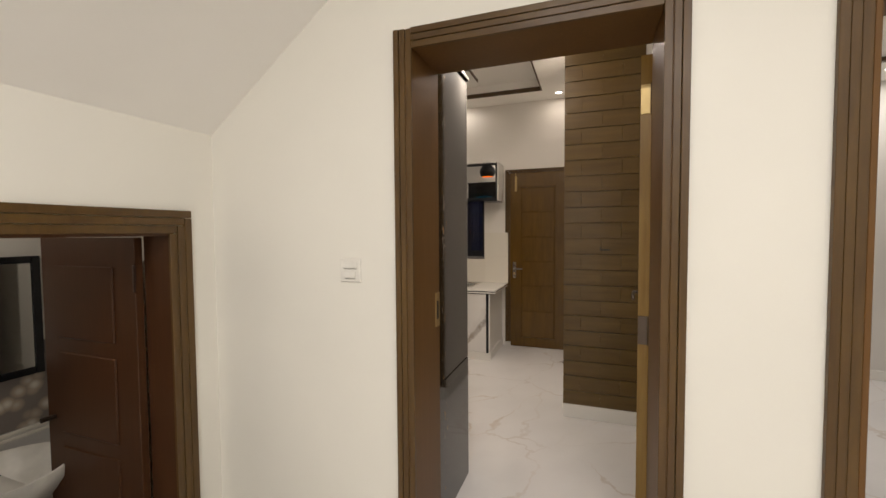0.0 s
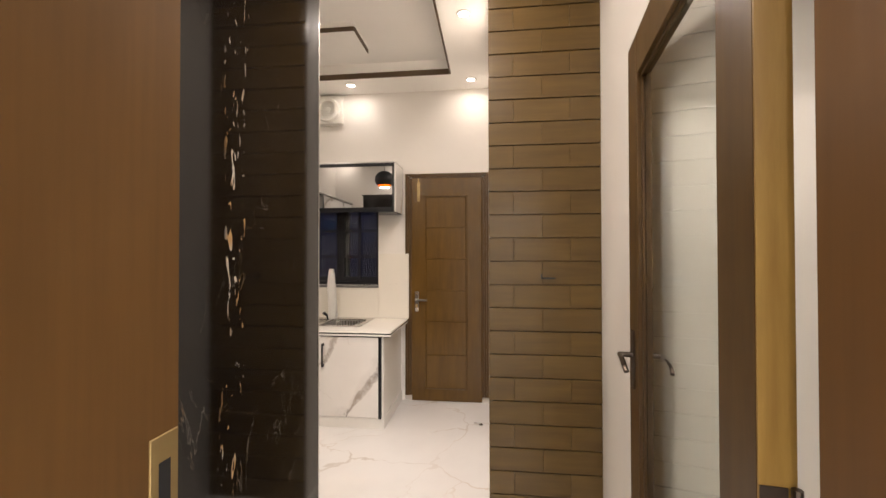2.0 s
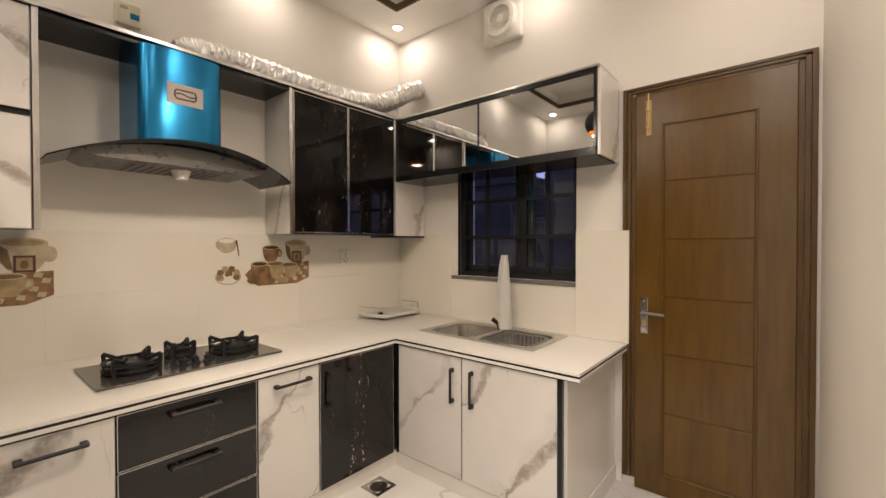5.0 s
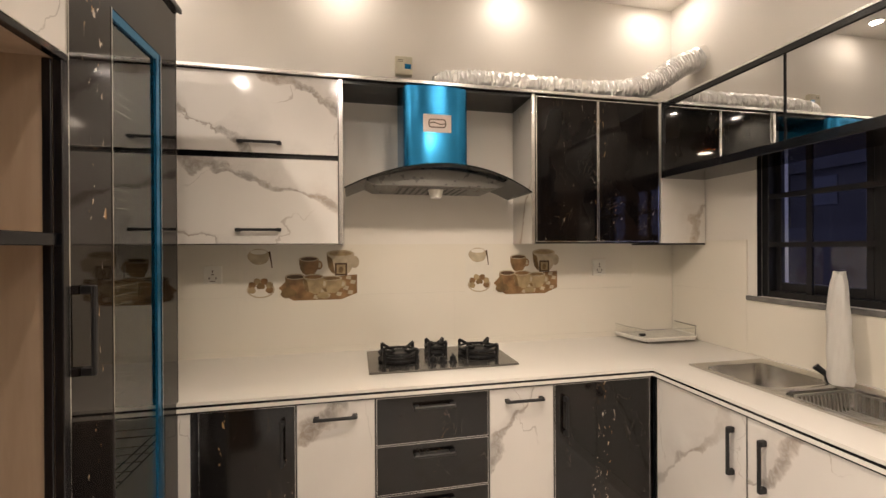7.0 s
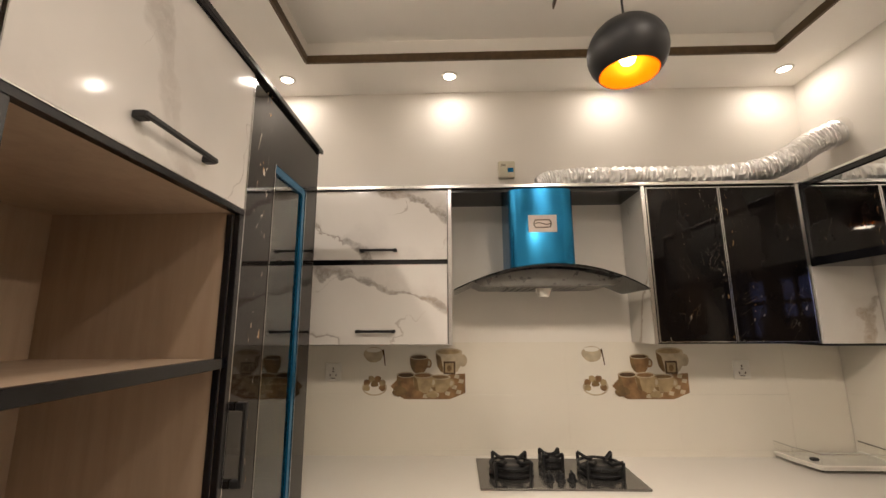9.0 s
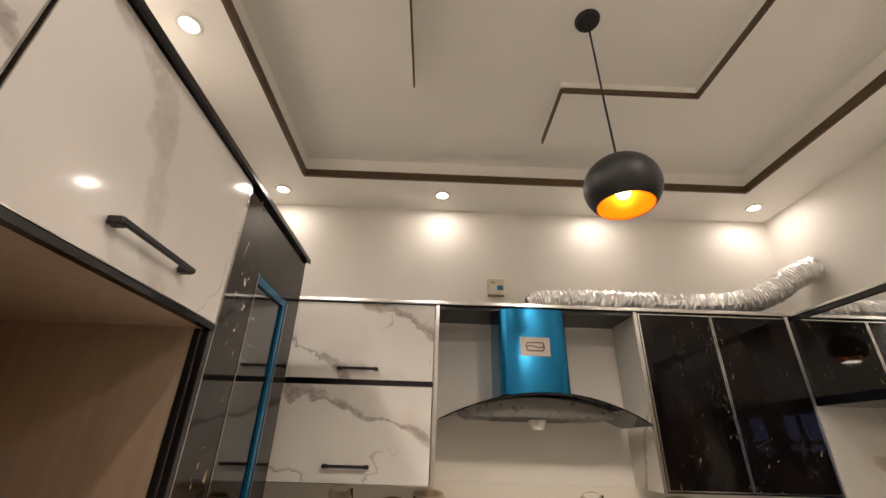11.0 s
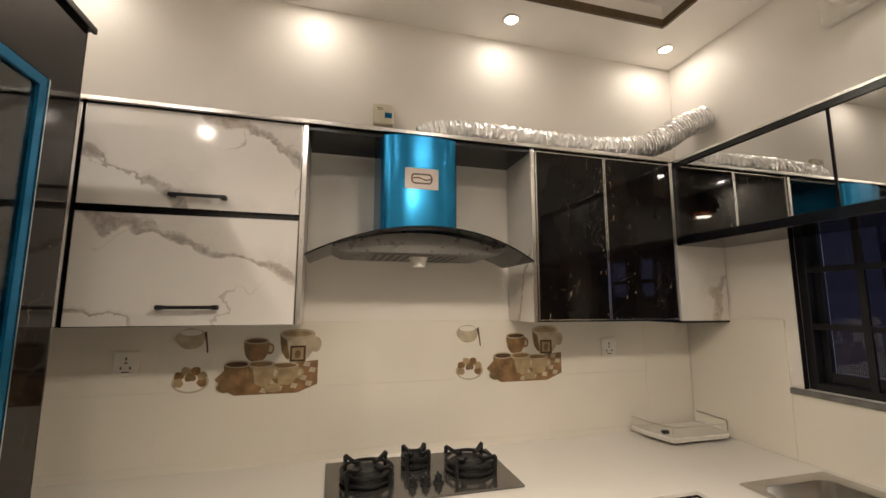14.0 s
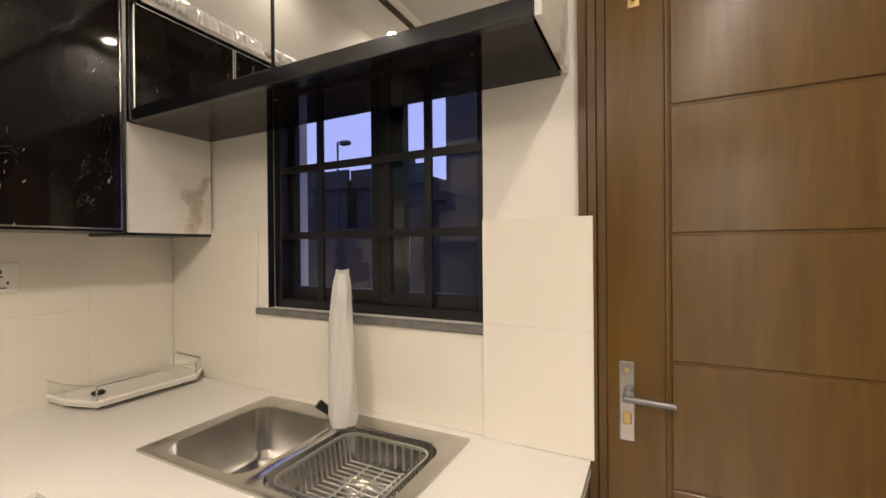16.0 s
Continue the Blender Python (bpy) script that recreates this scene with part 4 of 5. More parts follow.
larder = thing("tall_cabinet", (-1.9, 2.08, 0), "tall larder with black marble door and glass strip", "kitchen cabinet", "tall cabinets")
LX0, LX1 = -2.225, -1.567
part("back", boxes((LX0 + 0.02, LX1 - 0.02, BACK + 0.014, BACK + 0.03, 0.0, 2.465)), M["niche"], larder)
part("side", boxes((LX0, LX0 + 0.019, BACK + 0.014, 2.378, 0.846, 2.465)), M["black_plain"], larder)
part("side", boxes((LX1 - 0.019, LX1, BACK + 0.014, 2.378, 0.0, 2.465)), M["black_plain"], larder)
GX0, GX1, GZ0, GZ1 = -2.085, -1.765, 0.35, 2.222
door = part("door", boxes((LX0, GX0, 2.381, 2.40, 0.1, 2.465), (GX1, LX1 - 0.002, 2.381, 2.40, 0.1, 2.465), (GX0, GX1, 2.381, 2.40, GZ1, 2.465), (GX0, GX1, 2.381, 2.40, 0.1, GZ0)), M["black_larder"], larder, "glossy black marble door with cut-out")
part("pane", boxes((GX0 + 0.001, GX1 - 0.001, 2.384, 2.389, GZ0 + 0.001, GZ1 - 0.001)), M["glass"], door, "clear glass strip")
part("film", boxes((GX0 - 0.0, GX0 + 0.03, 2.3895, 2.3985, GZ0 + 0.03, GZ1 - 0.0305), (GX0, GX1, 2.3895, 2.3985, GZ1 - 0.03, GZ1 - 0.0005)), M["blue"], door, "blue protective film edge")
part("edging", boxes((LX1 - 0.0018, LX1 + 0.002, 2.381, 2.4015, 0.1, 2.465), (LX0 - 0.003, LX0 - 0.0003, 2.381, 2.4015, 0.846, 2.465), (GX0 - 0.004, GX0 - 0.0003, 2.4003, 2.402, GZ0, GZ1), (GX1 + 0.0003, GX1 + 0.004, 2.4003, 2.402, GZ0, GZ1)), M["alu"], door, "thin aluminium edging")
bar_handle(door, TALLF, -1.63, -1.60, 1.14, 1.385)
for z in (0.7, 1.0, 1.3, 1.62, 1.94):
    basket = part("wire_basket", bmesh.new(), M["steel"], larder, "chrome wire basket")
    bm = bmesh.new()
    for k in range(9):
        x = -2.17 + k * 0.067
        rod(bm, (x, 1.82, z), (x, 2.35, z), 0.0022, 5)
    for y in (1.82, 2.08, 2.35):
        rod(bm, (-2.19, y, z), (-1.6, y, z), 0.003, 5)
    for dz in (0.03, 0.06):
        tube(bm, [(-2.19, 1.82, z + dz), (-2.19, 2.35, z + dz), (-1.6, 2.35, z + dz), (-1.6, 1.82, z + dz)], 0.0028, 5)
    rest = basket.data
    basket.data = mesh_of("wire_basket", bm, M["steel"], ORIGIN[larder.name])
    bpy.data.meshes.remove(rest)
cap = thing("tall_cornice", (-1.45, 2.1, 2.466), "black cornice board on the tall cabinets", "cornice")
part("board", boxes((-2.235, -0.672, BACK + 0.014, 2.405, 2.4665, 2.482)), M["black_plain"], cap)
part("edge", boxes((-2.245, -0.668, 2.4055, 2.418, 2.4665, 2.4875), bevel=0.002), M["black_plain"], cap)
part("side_edge", boxes((-0.6715, -0.664, BACK + 0.014, 2.405, 2.4665, 2.4875), bevel=0.002), M["alu"], cap)

# ---- cooking and washing ----
hob = thing("gas_hob", (-2.63, 3.59, 0.845), "three-burner gas hob with dark glass plate", "hob")
part("plate", boxes((-2.86, -2.415, 3.188, 3.988, 0.846, 0.857), bevel=0.002), plain("dark_hob_steel", (0.20, 0.19, 0.18), 0.16, 0.8), hob)


def burner(cx, cy, r):
    z = 0.857
    b = part("burner", lathe(bmesh.new(), [(r * 0.98, 0.0), (r * 1.0, 0.012), (r * 0.94, 0.03), (r * 0.70, 0.036), (r * 0.66, 0.046), (r * 0.5, 0.05), (r * 0.36, 0.044), (0.0, 0.044)], (cx, cy, z), 28), M["iron"], hob, "black cast iron burner", True)
    bm = bmesh.new()
    n = 24
    R = r * 1.05
    for lift in (0.012, 0.045):
        tube(bm, [(cx + R * math.cos(2 * math.pi * k / n), cy + R * math.sin(2 * math.pi * k / n), z + lift) for k in range(n + 1)], 0.0075, 6)
    for k in range(4):
        a = math.pi / 4 + k * math.pi / 2
        c, s = math.cos(a), math.sin(a)
        tube(bm, [(cx + R * 1.12 * c, cy + R * 1.12 * s, z), (cx + R * 1.15 * c, cy + R * 1.15 * s, z + 0.075), (cx + R * 0.62 * c, cy + R * 0.62 * s, z + 0.055), (cx + R * 0.4 * c, cy + R * 0.4 * s, z + 0.06)], 0.0095, 6)
    part("pan_support", bm, M["iron"], b, "black pan support with four prongs")


burner(-2.63, 3.36, 0.104)
burner(-2.63, 3.82, 0.104)
burner(-2.73, 3.59, 0.06)
for y in (3.535, 3.59, 3.645):
    k = part("knob", lathe(bmesh.new(), [(0.024, 0.0), (0.024, 0.006), (0.017, 0.010), (0.016, 0.03), (0.012, 0.033), (0, 0.033)], (-2.52, y, 0.857), 20), M["iron"], hob, "black control knob", True)
    part("grip", boxes((-2.536, -2.504, y - 0.004, y + 0.004, 0.888, 0.9), bevel=0.002), M["iron"], k)

hood = thing("cooker_hood", (-2.75, 3.58, 1.75), "cooker hood with blue film chimney and curved glass", "cooker hood")
bm = bmesh.new()
pts = []
W = 0.185
for k in range(29):
    a = math.pi * k / 28
    pts.append((-2.66 + 0.085 * abs(math.sin(a)) ** 0.42, 3.575 - W * math.copysign(abs(math.cos(a)) ** 0.8, math.cos(a))))
prism(bm, [(HOB + 0.012, 3.575 - W)] + pts + [(HOB + 0.012, 3.575 + W)], 1.93, 2.384)
part("chimney", bm, M["blue"], hood, "chimney wrapped in glossy blue film", True)
sticker_mat = plain("silver_sticker", (0.55, 0.47, 0.42), 0.3)
stick = part("sticker", boxes((-2.5745, -2.5725, 3.495, 3.655, 2.125, 2.225), bevel=0.0008), sticker_mat, hood, "silver sticker with a dark emblem")
bm = bmesh.new()
ring = [(3.575 + 0.034 * (1 if math.cos(q) > 0 else -1) + 0.014 * math.cos(q), 2.175 + 0.022 * math.sin(q)) for q in (2 * math.pi * k / 24 for k in range(25))]
tube(bm, [(-2.5718, y, z) for y, z in ring], 0.0042, 6)
tube(bm, [(-2.5718, 3.532 + 0.086 * k / 12, 2.175 + 0.005 * math.sin(2 * math.pi * k / 12)) for k in range(13)], 0.0036, 6)
part("emblem", bm, M["bronze"], stick)
# arched glass canopy
bm = bmesh.new()
n = 28
rows = []
for i in range(n + 1):
    s = -1 + 2 * i / n
    y = 3.60 + 0.53 * s
    z = 1.93 - 0.125 * s * s
    depth = 0.40 + 0.11 * (1 - s * s)
    rows.append((y, z, depth))
for i in range(n):
    (ya, za, da), (yb, zb, db) = rows[i], rows[i + 1]
    corner = [bm.verts.new(v) for v in ((HOB + 0.012, ya, za), (HOB + da, ya, za), (HOB + db, yb, zb), (HOB + 0.012, yb, zb), (HOB + 0.012, ya, za - 0.007), (HOB + da, ya, za - 0.007), (HOB + db, yb, zb - 0.007), (HOB + 0.012, yb, zb - 0.007))]
    for f in ((0, 1, 2, 3), (7, 6, 5, 4), (1, 5, 6, 2), (0, 3, 7, 4)):
        bm.faces.new([corner[k] for k in f])
bmesh.ops.remove_doubles(bm, verts=bm.verts, dist=0.0004)
part("glass_canopy", bm, M["smoked"], hood, "arched smoked glass canopy", True)
bm = bmesh.new()
outline = [(3.58 + 0.40 * (-1 + k / 8), 1.916 - 0.125 * (0.75 * (-1 + k / 8)) ** 2) for k in range(17)] + [(3.93, 1.822), (3.23, 1.822)]
back = [bm.verts.new((HOB + 0.012, y, z)) for y, z in outline]
front = [bm.verts.new((-2.56, y, z)) for y, z in outline]
bm.faces.new(back)
bm.faces.new(front[::-1])
for k in range(len(outline)):
    bm.faces.new((back[k - 1], back[k], front[k], front[k - 1]))
bmesh.ops.recalc_face_normals(bm, faces=bm.faces)
part("motor_box", bm, M["hood_steel"], hood, "dark grey steel body under the glass")
filt = part("filter", boxes((-2.9, -2.60, 3.36, 3.80, 1.817, 1.8245), bevel=0.002), M["dark_steel"], hood, "perforated steel filter")
for k in range(11):
    y = 3.37 + k * 0.038
    part("slot", boxes((-2.88, -2.62, y, y + 0.014, 1.8155, 1.8175)), M["iron"], filt)
part("oil_cup", lathe(bmesh.new(), [(0.0, -0.045), (0.03, -0.045), (0.045, 0.0)], (-2.66, 3.58, 1.815), 20), M["white_plastic"], hood, "white oil cup", True)

# foil duct lying on the cabinets
way = [(-2.80, 3.60, 2.475), (-2.80, 3.70, 2.495), (-2.80, 3.95, 2.512), (-2.80, 4.35, 2.508), (-2.80, 4.70, 2.512), (-2.785, 4.95, 2.54), (-2.755, 5.12, 2.60), (-2.72, 5.26, 2.69), (-2.69, 5.405, 2.75)]
way = [Vector(w) for w in way]
line = []
for i in range(len(way) - 1):
    p0, p1, p2, p3 = way[max(i - 1, 0)], way[i], way[i + 1], way[min(i + 2, len(way) - 1)]
    for k in range(36):
        t = k / 36
        line.append(0.5 * ((2 * p1) + (p2 - p0) * t + (2 * p0 - 5 * p1 + 4 * p2 - p3) * t * t + (3 * p1 - p0 - 3 * p2 + p3) * t ** 3))
bm = bmesh.new()
rng = random.Random(4)
rings = []
for i, c in enumerate(line):
    d = (line[min(i + 1, len(line) - 1)] - line[max(i - 1, 0)]).normalized()
    side = d.cross(Vector((0, 0, 1))).normalized()
    up = side.cross(d)
    r = (0.046 + 0.030 * min(1, i / 30)) * (1.0 + (0.06 if i % 4 < 2 else -0.04))
    ring = []
    for k in range(22):
        a = 2 * math.pi * k / 22
        q = r * (1 + rng.uniform(-0.07, 0.07))
        ring.append(bm.verts.new(c + side * math.cos(a) * q + up * math.sin(a) * q * 0.95 + d * rng.uniform(-0.003, 0.003)))
    rings.append(ring)
for a, b in zip(rings, rings[1:]):
    for k in range(22):
        bm.faces.new((a[k], a[(k + 1) % 22], b[(k + 1) % 22], b[k]))
duct = thing("foil_duct", (-2.8, 4.5, 2.43), "crinkled silver foil duct lying on the wall cabinets", "exhaust duct")
part("hose", bm, M["foil"], duct)
part("wall_collar", lathe(bmesh.new(), [(0.066, -0.006), (0.082, -0.006), (0.084, 0.0)], (-2.688, FAR - 0.002, 2.751), 28, Matrix.Rotation(radians(90), 4, "X")), M["white_plastic"], duct)

# sink
sink = thing("kitchen_sink", (-1.78, 5.1, 0.845), "stainless steel double-bowl kitchen sink", "sink")
SX0, SX1, SY0, SY1 = -2.206, -1.35, 4.868, 5.352


def ring(cx0, cx1, cy0, cy1, r, z, n=6):
    out = []
    for x, y, a0 in ((cx1 - r, cy1 - r, 0), (cx0 + r, cy1 - r, 90), (cx0 + r, cy0 + r, 180), (cx1 - r, cy0 + r, 270)):
        for k in range(n + 1):
            a = radians(a0 + 90 * k / n)
            out.append((x + r * math.cos(a), y + r * math.sin(a), z))
    return out


def loft(bm, loops, close=True):
    made = [[bm.verts.new(v) for v in lp] for lp in loops]
    for a, b in zip(made, made[1:]):
        for k in range(len(a)):
            j = (k + 1) % len(a)
            bm.faces.new((a[k], a[j], b[j], b[k]))
    if close:
        bm.faces.new(made[-1])
    return made


BOWLS = ((-2.155, -1.80, 4.905, 5.275), (-1.755, -1.40, 4.905, 5.275))
for (a, b, c, d), (e, f) in zip(BOWLS, ((SX0, -1.7775), (-1.7775, SX1))):
    bm = bmesh.new()
    n = 6
    outer = ring(e, f, SY0, SY1, 0.0012, 0.8535, n)
    edge = ring(e, f, SY0, SY1, 0.0012, 0.846, n)
    loops = [edge, outer, ring(a - 0.008, b + 0.008, c - 0.008, d + 0.008, 0.068, 0.8535, n), ring(a, b, c, d, 0.06, 0.849, n), ring(a + 0.012, b - 0.012, c + 0.012, d - 0.012, 0.055, 0.70, n), ring(a + 0.03, b - 0.03, c + 0.03, d - 0.03, 0.05, 0.68, n)]
    loft(bm, loops)
    part("bowl", bm, M["steel"], sink, "", True)
    part("waste", lathe(bmesh.new(), [(0.0, 0.004), (0.03, 0.004), (0.042, 0.001)], ((a + b) / 2, (c + d) / 2, 0.6805), 20), M["iron"], sink)
basket = thing("sink_basket", (-1.58, 5.09, 0.82), "steel wire draining basket in the sink bowl", "draining basket")
grey = plain("dull_steel_wire", (0.58, 0.57, 0.54), 0.3, 0.9)
a, b, c, d = -1.735, -1.42, 4.925, 5.255
bm = bmesh.new()
loft(bm, [ring(a, b, c, d, 0.05, 0.838), ring(a, b, c, d, 0.05, 0.845), ring(a + 0.007, b - 0.007, c + 0.007, d - 0.007, 0.045, 0.845), ring(a + 0.007, b - 0.007, c + 0.007, d - 0.007, 0.045, 0.836)], False)
part("rim", bm, grey, basket, "", True)
bm = bmesh.new()
for k in range(14):
    y = c + 0.03 + k * (d - c - 0.06) / 13
    tube(bm, [(a + 0.02, y, 0.84), (a + 0.03, y, 0.765), (b - 0.03, y, 0.765), (b - 0.02, y, 0.84)], 0.003, 5)
for x in (a + 0.1, (a + b) / 2, b - 0.1):
    rod(bm, (x, c + 0.02, 0.763), (x, d - 0.02, 0.763), 0.003, 5)
part("slats", bm, grey, basket)
for k in range(9):
    x = a + 0.04 + k * (b - a - 0.08) / 8
    part("tine", boxes((x - 0.004, x + 0.004, d - 0.016, d - 0.011, 0.77, 0.84)), grey, basket)

tap = thing("kitchen_tap", (-1.80, 5.315, 0.853), "sink tap wrapped in a white plastic bag", "tap")
bag, nt, p = shader("milky_plastic_bag", (0.82, 0.80, 0.76), 0.35)
p.inputs["Transmission Weight"].default_value = 0.4
bump(nt, p, noise_node(nt, coords(nt, (1, 1, 0.35)), 45, 5, 1.5), 0.6, 0.006)
bm = bmesh.new()
rng = random.Random(9)
prof = [(0.05, 0.0), (0.056, 0.03), (0.050, 0.09), (0.053, 0.16), (0.049, 0.23), (0.050, 0.30), (0.045, 0.36), (0.042, 0.41), (0.036, 0.455), (0.029, 0.485), (0.026, 0.502), (0.0, 0.498)]
rings = []
for r, h in prof:
    ring = []
    for k in range(40):
        q = 2 * math.pi * k / 40
        fold = 1 + 0.10 * math.sin(3 * q + 9 * h) + 0.07 * math.sin(7 * q - 16 * h) + rng.uniform(-0.035, 0.035)
        ring.append(bm.verts.new((-1.768 - 0.05 * h + 0.86 * r * math.cos(q) * fold, 5.262 + 0.07 * h + 0.75 * r * math.sin(q) * fold, 0.856 + h + (0.008 * math.sin(2 * q) if h > 0.45 else 0))))
    rings.append(ring)
for lo, hi in zip(rings, rings[1:]):
    for k in range(40):
        bm.faces.new((lo[k], lo[(k + 1) % 40], hi[(k + 1) % 40], hi[k]))
part("plastic_bag", bm, bag, tap, "crumpled milky plastic bag", True)
bm = rod(bmesh.new(), (-1.822, 5.275, 0.854), (-1.822, 5.275, 0.878), 0.016, 14)
rod(bm, (-1.822, 5.275, 0.874), (-1.858, 5.245, 0.915), 0.011, 12, 0.016)
part("lever", bm, M["iron"], tap, "black plastic tap lever", True)

# acrylic soap rack standing on the worktop
rack = thing("soap_shelf", (-2.79, 5.16, 0.845), "clear acrylic soap rack with a thin rail", "soap rack")
outline = [(-2.915, 4.92), (-2.79, 4.925), (-2.65, 4.965), (-2.645, 5.33), (-2.70, 5.385), (-2.915, 5.398)]
part("tray", prism(bmesh.new(), outline, 0.866, 0.879), plain("milky_acrylic", (0.76, 0.74, 0.68), 0.12), rack)
part("lip", tube(bmesh.new(), [(x, y, 0.884) for x, y in outline], 0.006), M["white_plastic"], rack, "milky acrylic lip")
for (xa, ya), (xb, yb) in zip(outline, outline[1:]):
    side = bmesh.new()
    n = math.hypot(xb - xa, yb - ya)
    ox, oy = (yb - ya) / n * 0.004, -(xb - xa) / n * 0.004
    prism(side, [(xa, ya), (xb, yb), (xb - ox, yb - oy), (xa - ox, ya - oy)], 0.880, 0.940)
    part("clear_side", side, M["acrylic"], rack, "clear acrylic side wall").visible_shadow = False
part("rail", tube(bmesh.new(), [(x * 0.999, y, 0.943) for x, y in outline], 0.003), M["alu"], rack, "thin bright rail")
for y in (5.0, 5.3):
    part("foot", boxes((-2.86, -2.70, y, y + 0.012, 0.8455, 0.8655)), M["glass"], rack)
part("soap_plug", boxes((-2.78, -2.75, 5.0, 5.04, 0.8795, 0.896), bevel=0.006), M["iron"], rack)

# floor drain
drain = thing("floor_drain", (-2.13, 4.435, 0), "square steel floor drain in the marble floor", "floor drain")
part("frame", boxes((-2.21, -2.06, 4.36, 4.382, 0.0, 0.005), (-2.21, -2.06, 4.488, 4.51, 0.0, 0.005), (-2.21, -2.188, 4.382, 4.488, 0.0, 0.005), (-2.082, -2.06, 4.382, 4.488, 0.0, 0.005)), M["steel"], drain)
part("grate", lathe(bmesh.new(), [(0.0, 0.002), (0.02, 0.004), (0.03, 0.002), (0.042, 0.004), (0.053, 0.001)], (-2.135, 4.435, 0.001), 24), M["bronze"], drain)

# pendant
pend = thing("pendant_lamp", (-1.54, 3.655, 2.38), "black dome pendant lamp with glowing gold inside", "pendant lamp")
PX, PY, PZ = -1.54, 3.655, 2.50
out = []
for k in range(15):
    a = radians(90 - k * 9.4)
    out.append((0.127 * math.cos(a), 0.115 * math.sin(a)))
out = [(max(r, 0.0), h) for r, h in out]
part("shade", lathe(bmesh.new(), out, (PX, PY, PZ), 40), M["iron"], pend, "matt black metal dome shade", True)
inn = [(max(r - 0.004, 0.0), h - 0.003 if k < 12 else h) for k, (r, h) in enumerate(out)]
part("lining", lathe(bmesh.new(), inn, (PX, PY, PZ), 40), plain("gold_lining", (0.95, 0.40, 0.02), 0.3, 0.6), pend, "gold painted inside of the shade", True)
part("bulb", lathe(bmesh.new(), [(0.0, -0.045), (0.02, -0.038), (0.028, -0.018), (0.022, 0.008), (0.013, 0.03), (0.013, 0.06)], (PX, PY, PZ), 20), glow("pendant_bulb_glow", (1.0, 0.62, 0.2), 25), pend, "glowing warm bulb", True)
part("cord", tube(bmesh.new(), [(PX, PY, PZ + 0.12), (PX - 0.004, PY - 0.004, PZ + 0.35), (PX - 0.004, PY - 0.008, PZ + 0.6), (PX - 0.003, PY - 0.013, 3.35)], 0.004, 8), M["iron"], pend, "thin black cord")
part("ceiling_rose", lathe(bmesh.new(), [(0.0, -0.022), (0.045, -0.02), (0.052, -0.008), (0.053, 0.0)], (PX - 0.003, PY - 0.013, 3.36), 28), M["iron"], pend, "black ceiling rose", True)

# exhaust fan on the wall
fan = thing("exhaust_fan", (-1.86, FAR, 3.05), "square white plastic exhaust fan high on the wall", "exhaust fan")
part("housing", boxes((-2.02, -1.70, FAR - 0.05, FAR, 2.89, 3.2), bevel=0.012), M["white_plastic"], fan)
part("duct_ring", lathe(bmesh.new(), [(0.085, 0.0), (0.09, 0.035), (0.12, 0.035), (0.13, 0.0)], (-1.86, FAR - 0.05, 3.045), 32, Matrix.Rotation(radians(90), 4, "X")), M["white_plastic"], fan, "", True)
for k in range(9):
    z = 2.97 + k * 0.0185
    h = math.sqrt(max(0.0, 0.087 ** 2 - (z - 3.045) ** 2))
    part("slat", boxes((-1.86 - h, -1.86 + h, FAR - 0.072, FAR - 0.062, z - 0.005, z + 0.005), bevel=0.002), M["white_plastic"], fan)
part("hub", lathe(bmesh.new(), [(0.0, 0.03), (0.03, 0.028), (0.034, 0.0)], (-1.86, FAR - 0.05, 3.045), 20, Matrix.Rotation(radians(90), 4, "X")), M["white_plastic"], fan)

# ---- doors ----
kd = thing("kitchen_back_door", (-0.6, FAR - 0.03, 0), "closed dark brown panelled wooden door", "door")
part("leaf", boxes((-0.962, -0.24, FAR - 0.022, FAR + 0.018, 0.004, 2.30), bevel=0.003), M["wood"], kd)
for z0, z1 in ((0.138, 0.478), (0.482, 0.816), (0.82, 1.138), (1.142, 1.463), (1.467, 1.788), (1.792, 2.104)):
    part("panel", boxes((-0.808, -0.402, FAR - 0.027, FAR - 0.0215, z0 + 0.0012, z1 - 0.0012), bevel=0.0025), M["wood"], kd)
for a, b, c, d in ((-0.822, -0.811, 0.126, 2.116), (-0.399, -0.388, 0.126, 2.116)):
    part("moulding", boxes((a, b, FAR - 0.031, FAR - 0.0215, c, d), bevel=0.003), M["wood"], kd)
part("moulding", boxes((-0.8105, -0.3995, FAR - 0.031, FAR - 0.0215, 2.106, 2.116), bevel=0.003), M["wood_x"], kd)
part("moulding", boxes((-0.8105, -0.3995, FAR - 0.031, FAR - 0.0215, 0.126, 0.136), bevel=0.003), M["wood_x"], kd)
lock = part("lock_plate", boxes((-0.932, -0.892, FAR - 0.028, FAR - 0.021, 0.918, 1.13), bevel=0.006), M["steel"], kd, "brushed steel lock plate")
bm = rod(bmesh.new(), (-0.912, FAR - 0.028, 1.045), (-0.912, FAR - 0.075, 1.045), 0.010, 14)
rod(bm, (-0.915, FAR - 0.07, 1.045), (-0.80, FAR - 0.072, 1.042), 0.009, 12, 0.008)
part("lever", bm, M["dark_steel"], lock, "dull steel lever handle", True)
part("cylinder", boxes((-0.923, -0.901, FAR - 0.034, FAR - 0.0275, 0.965, 0.998), bevel=0.004), M["brass"], lock, "brass lock cylinder")
part("screw", rod(bmesh.new(), (-0.912, FAR - 0.03, 1.108), (-0.912, FAR - 0.027, 1.108), 0.006, 10), M["brass"], lock)
bolt = part("tower_bolt", boxes((-0.906, -0.876, FAR - 0.026, FAR - 0.021, 2.062, 2.262), bevel=0.003), M["brass"], kd, "brass tower bolt")
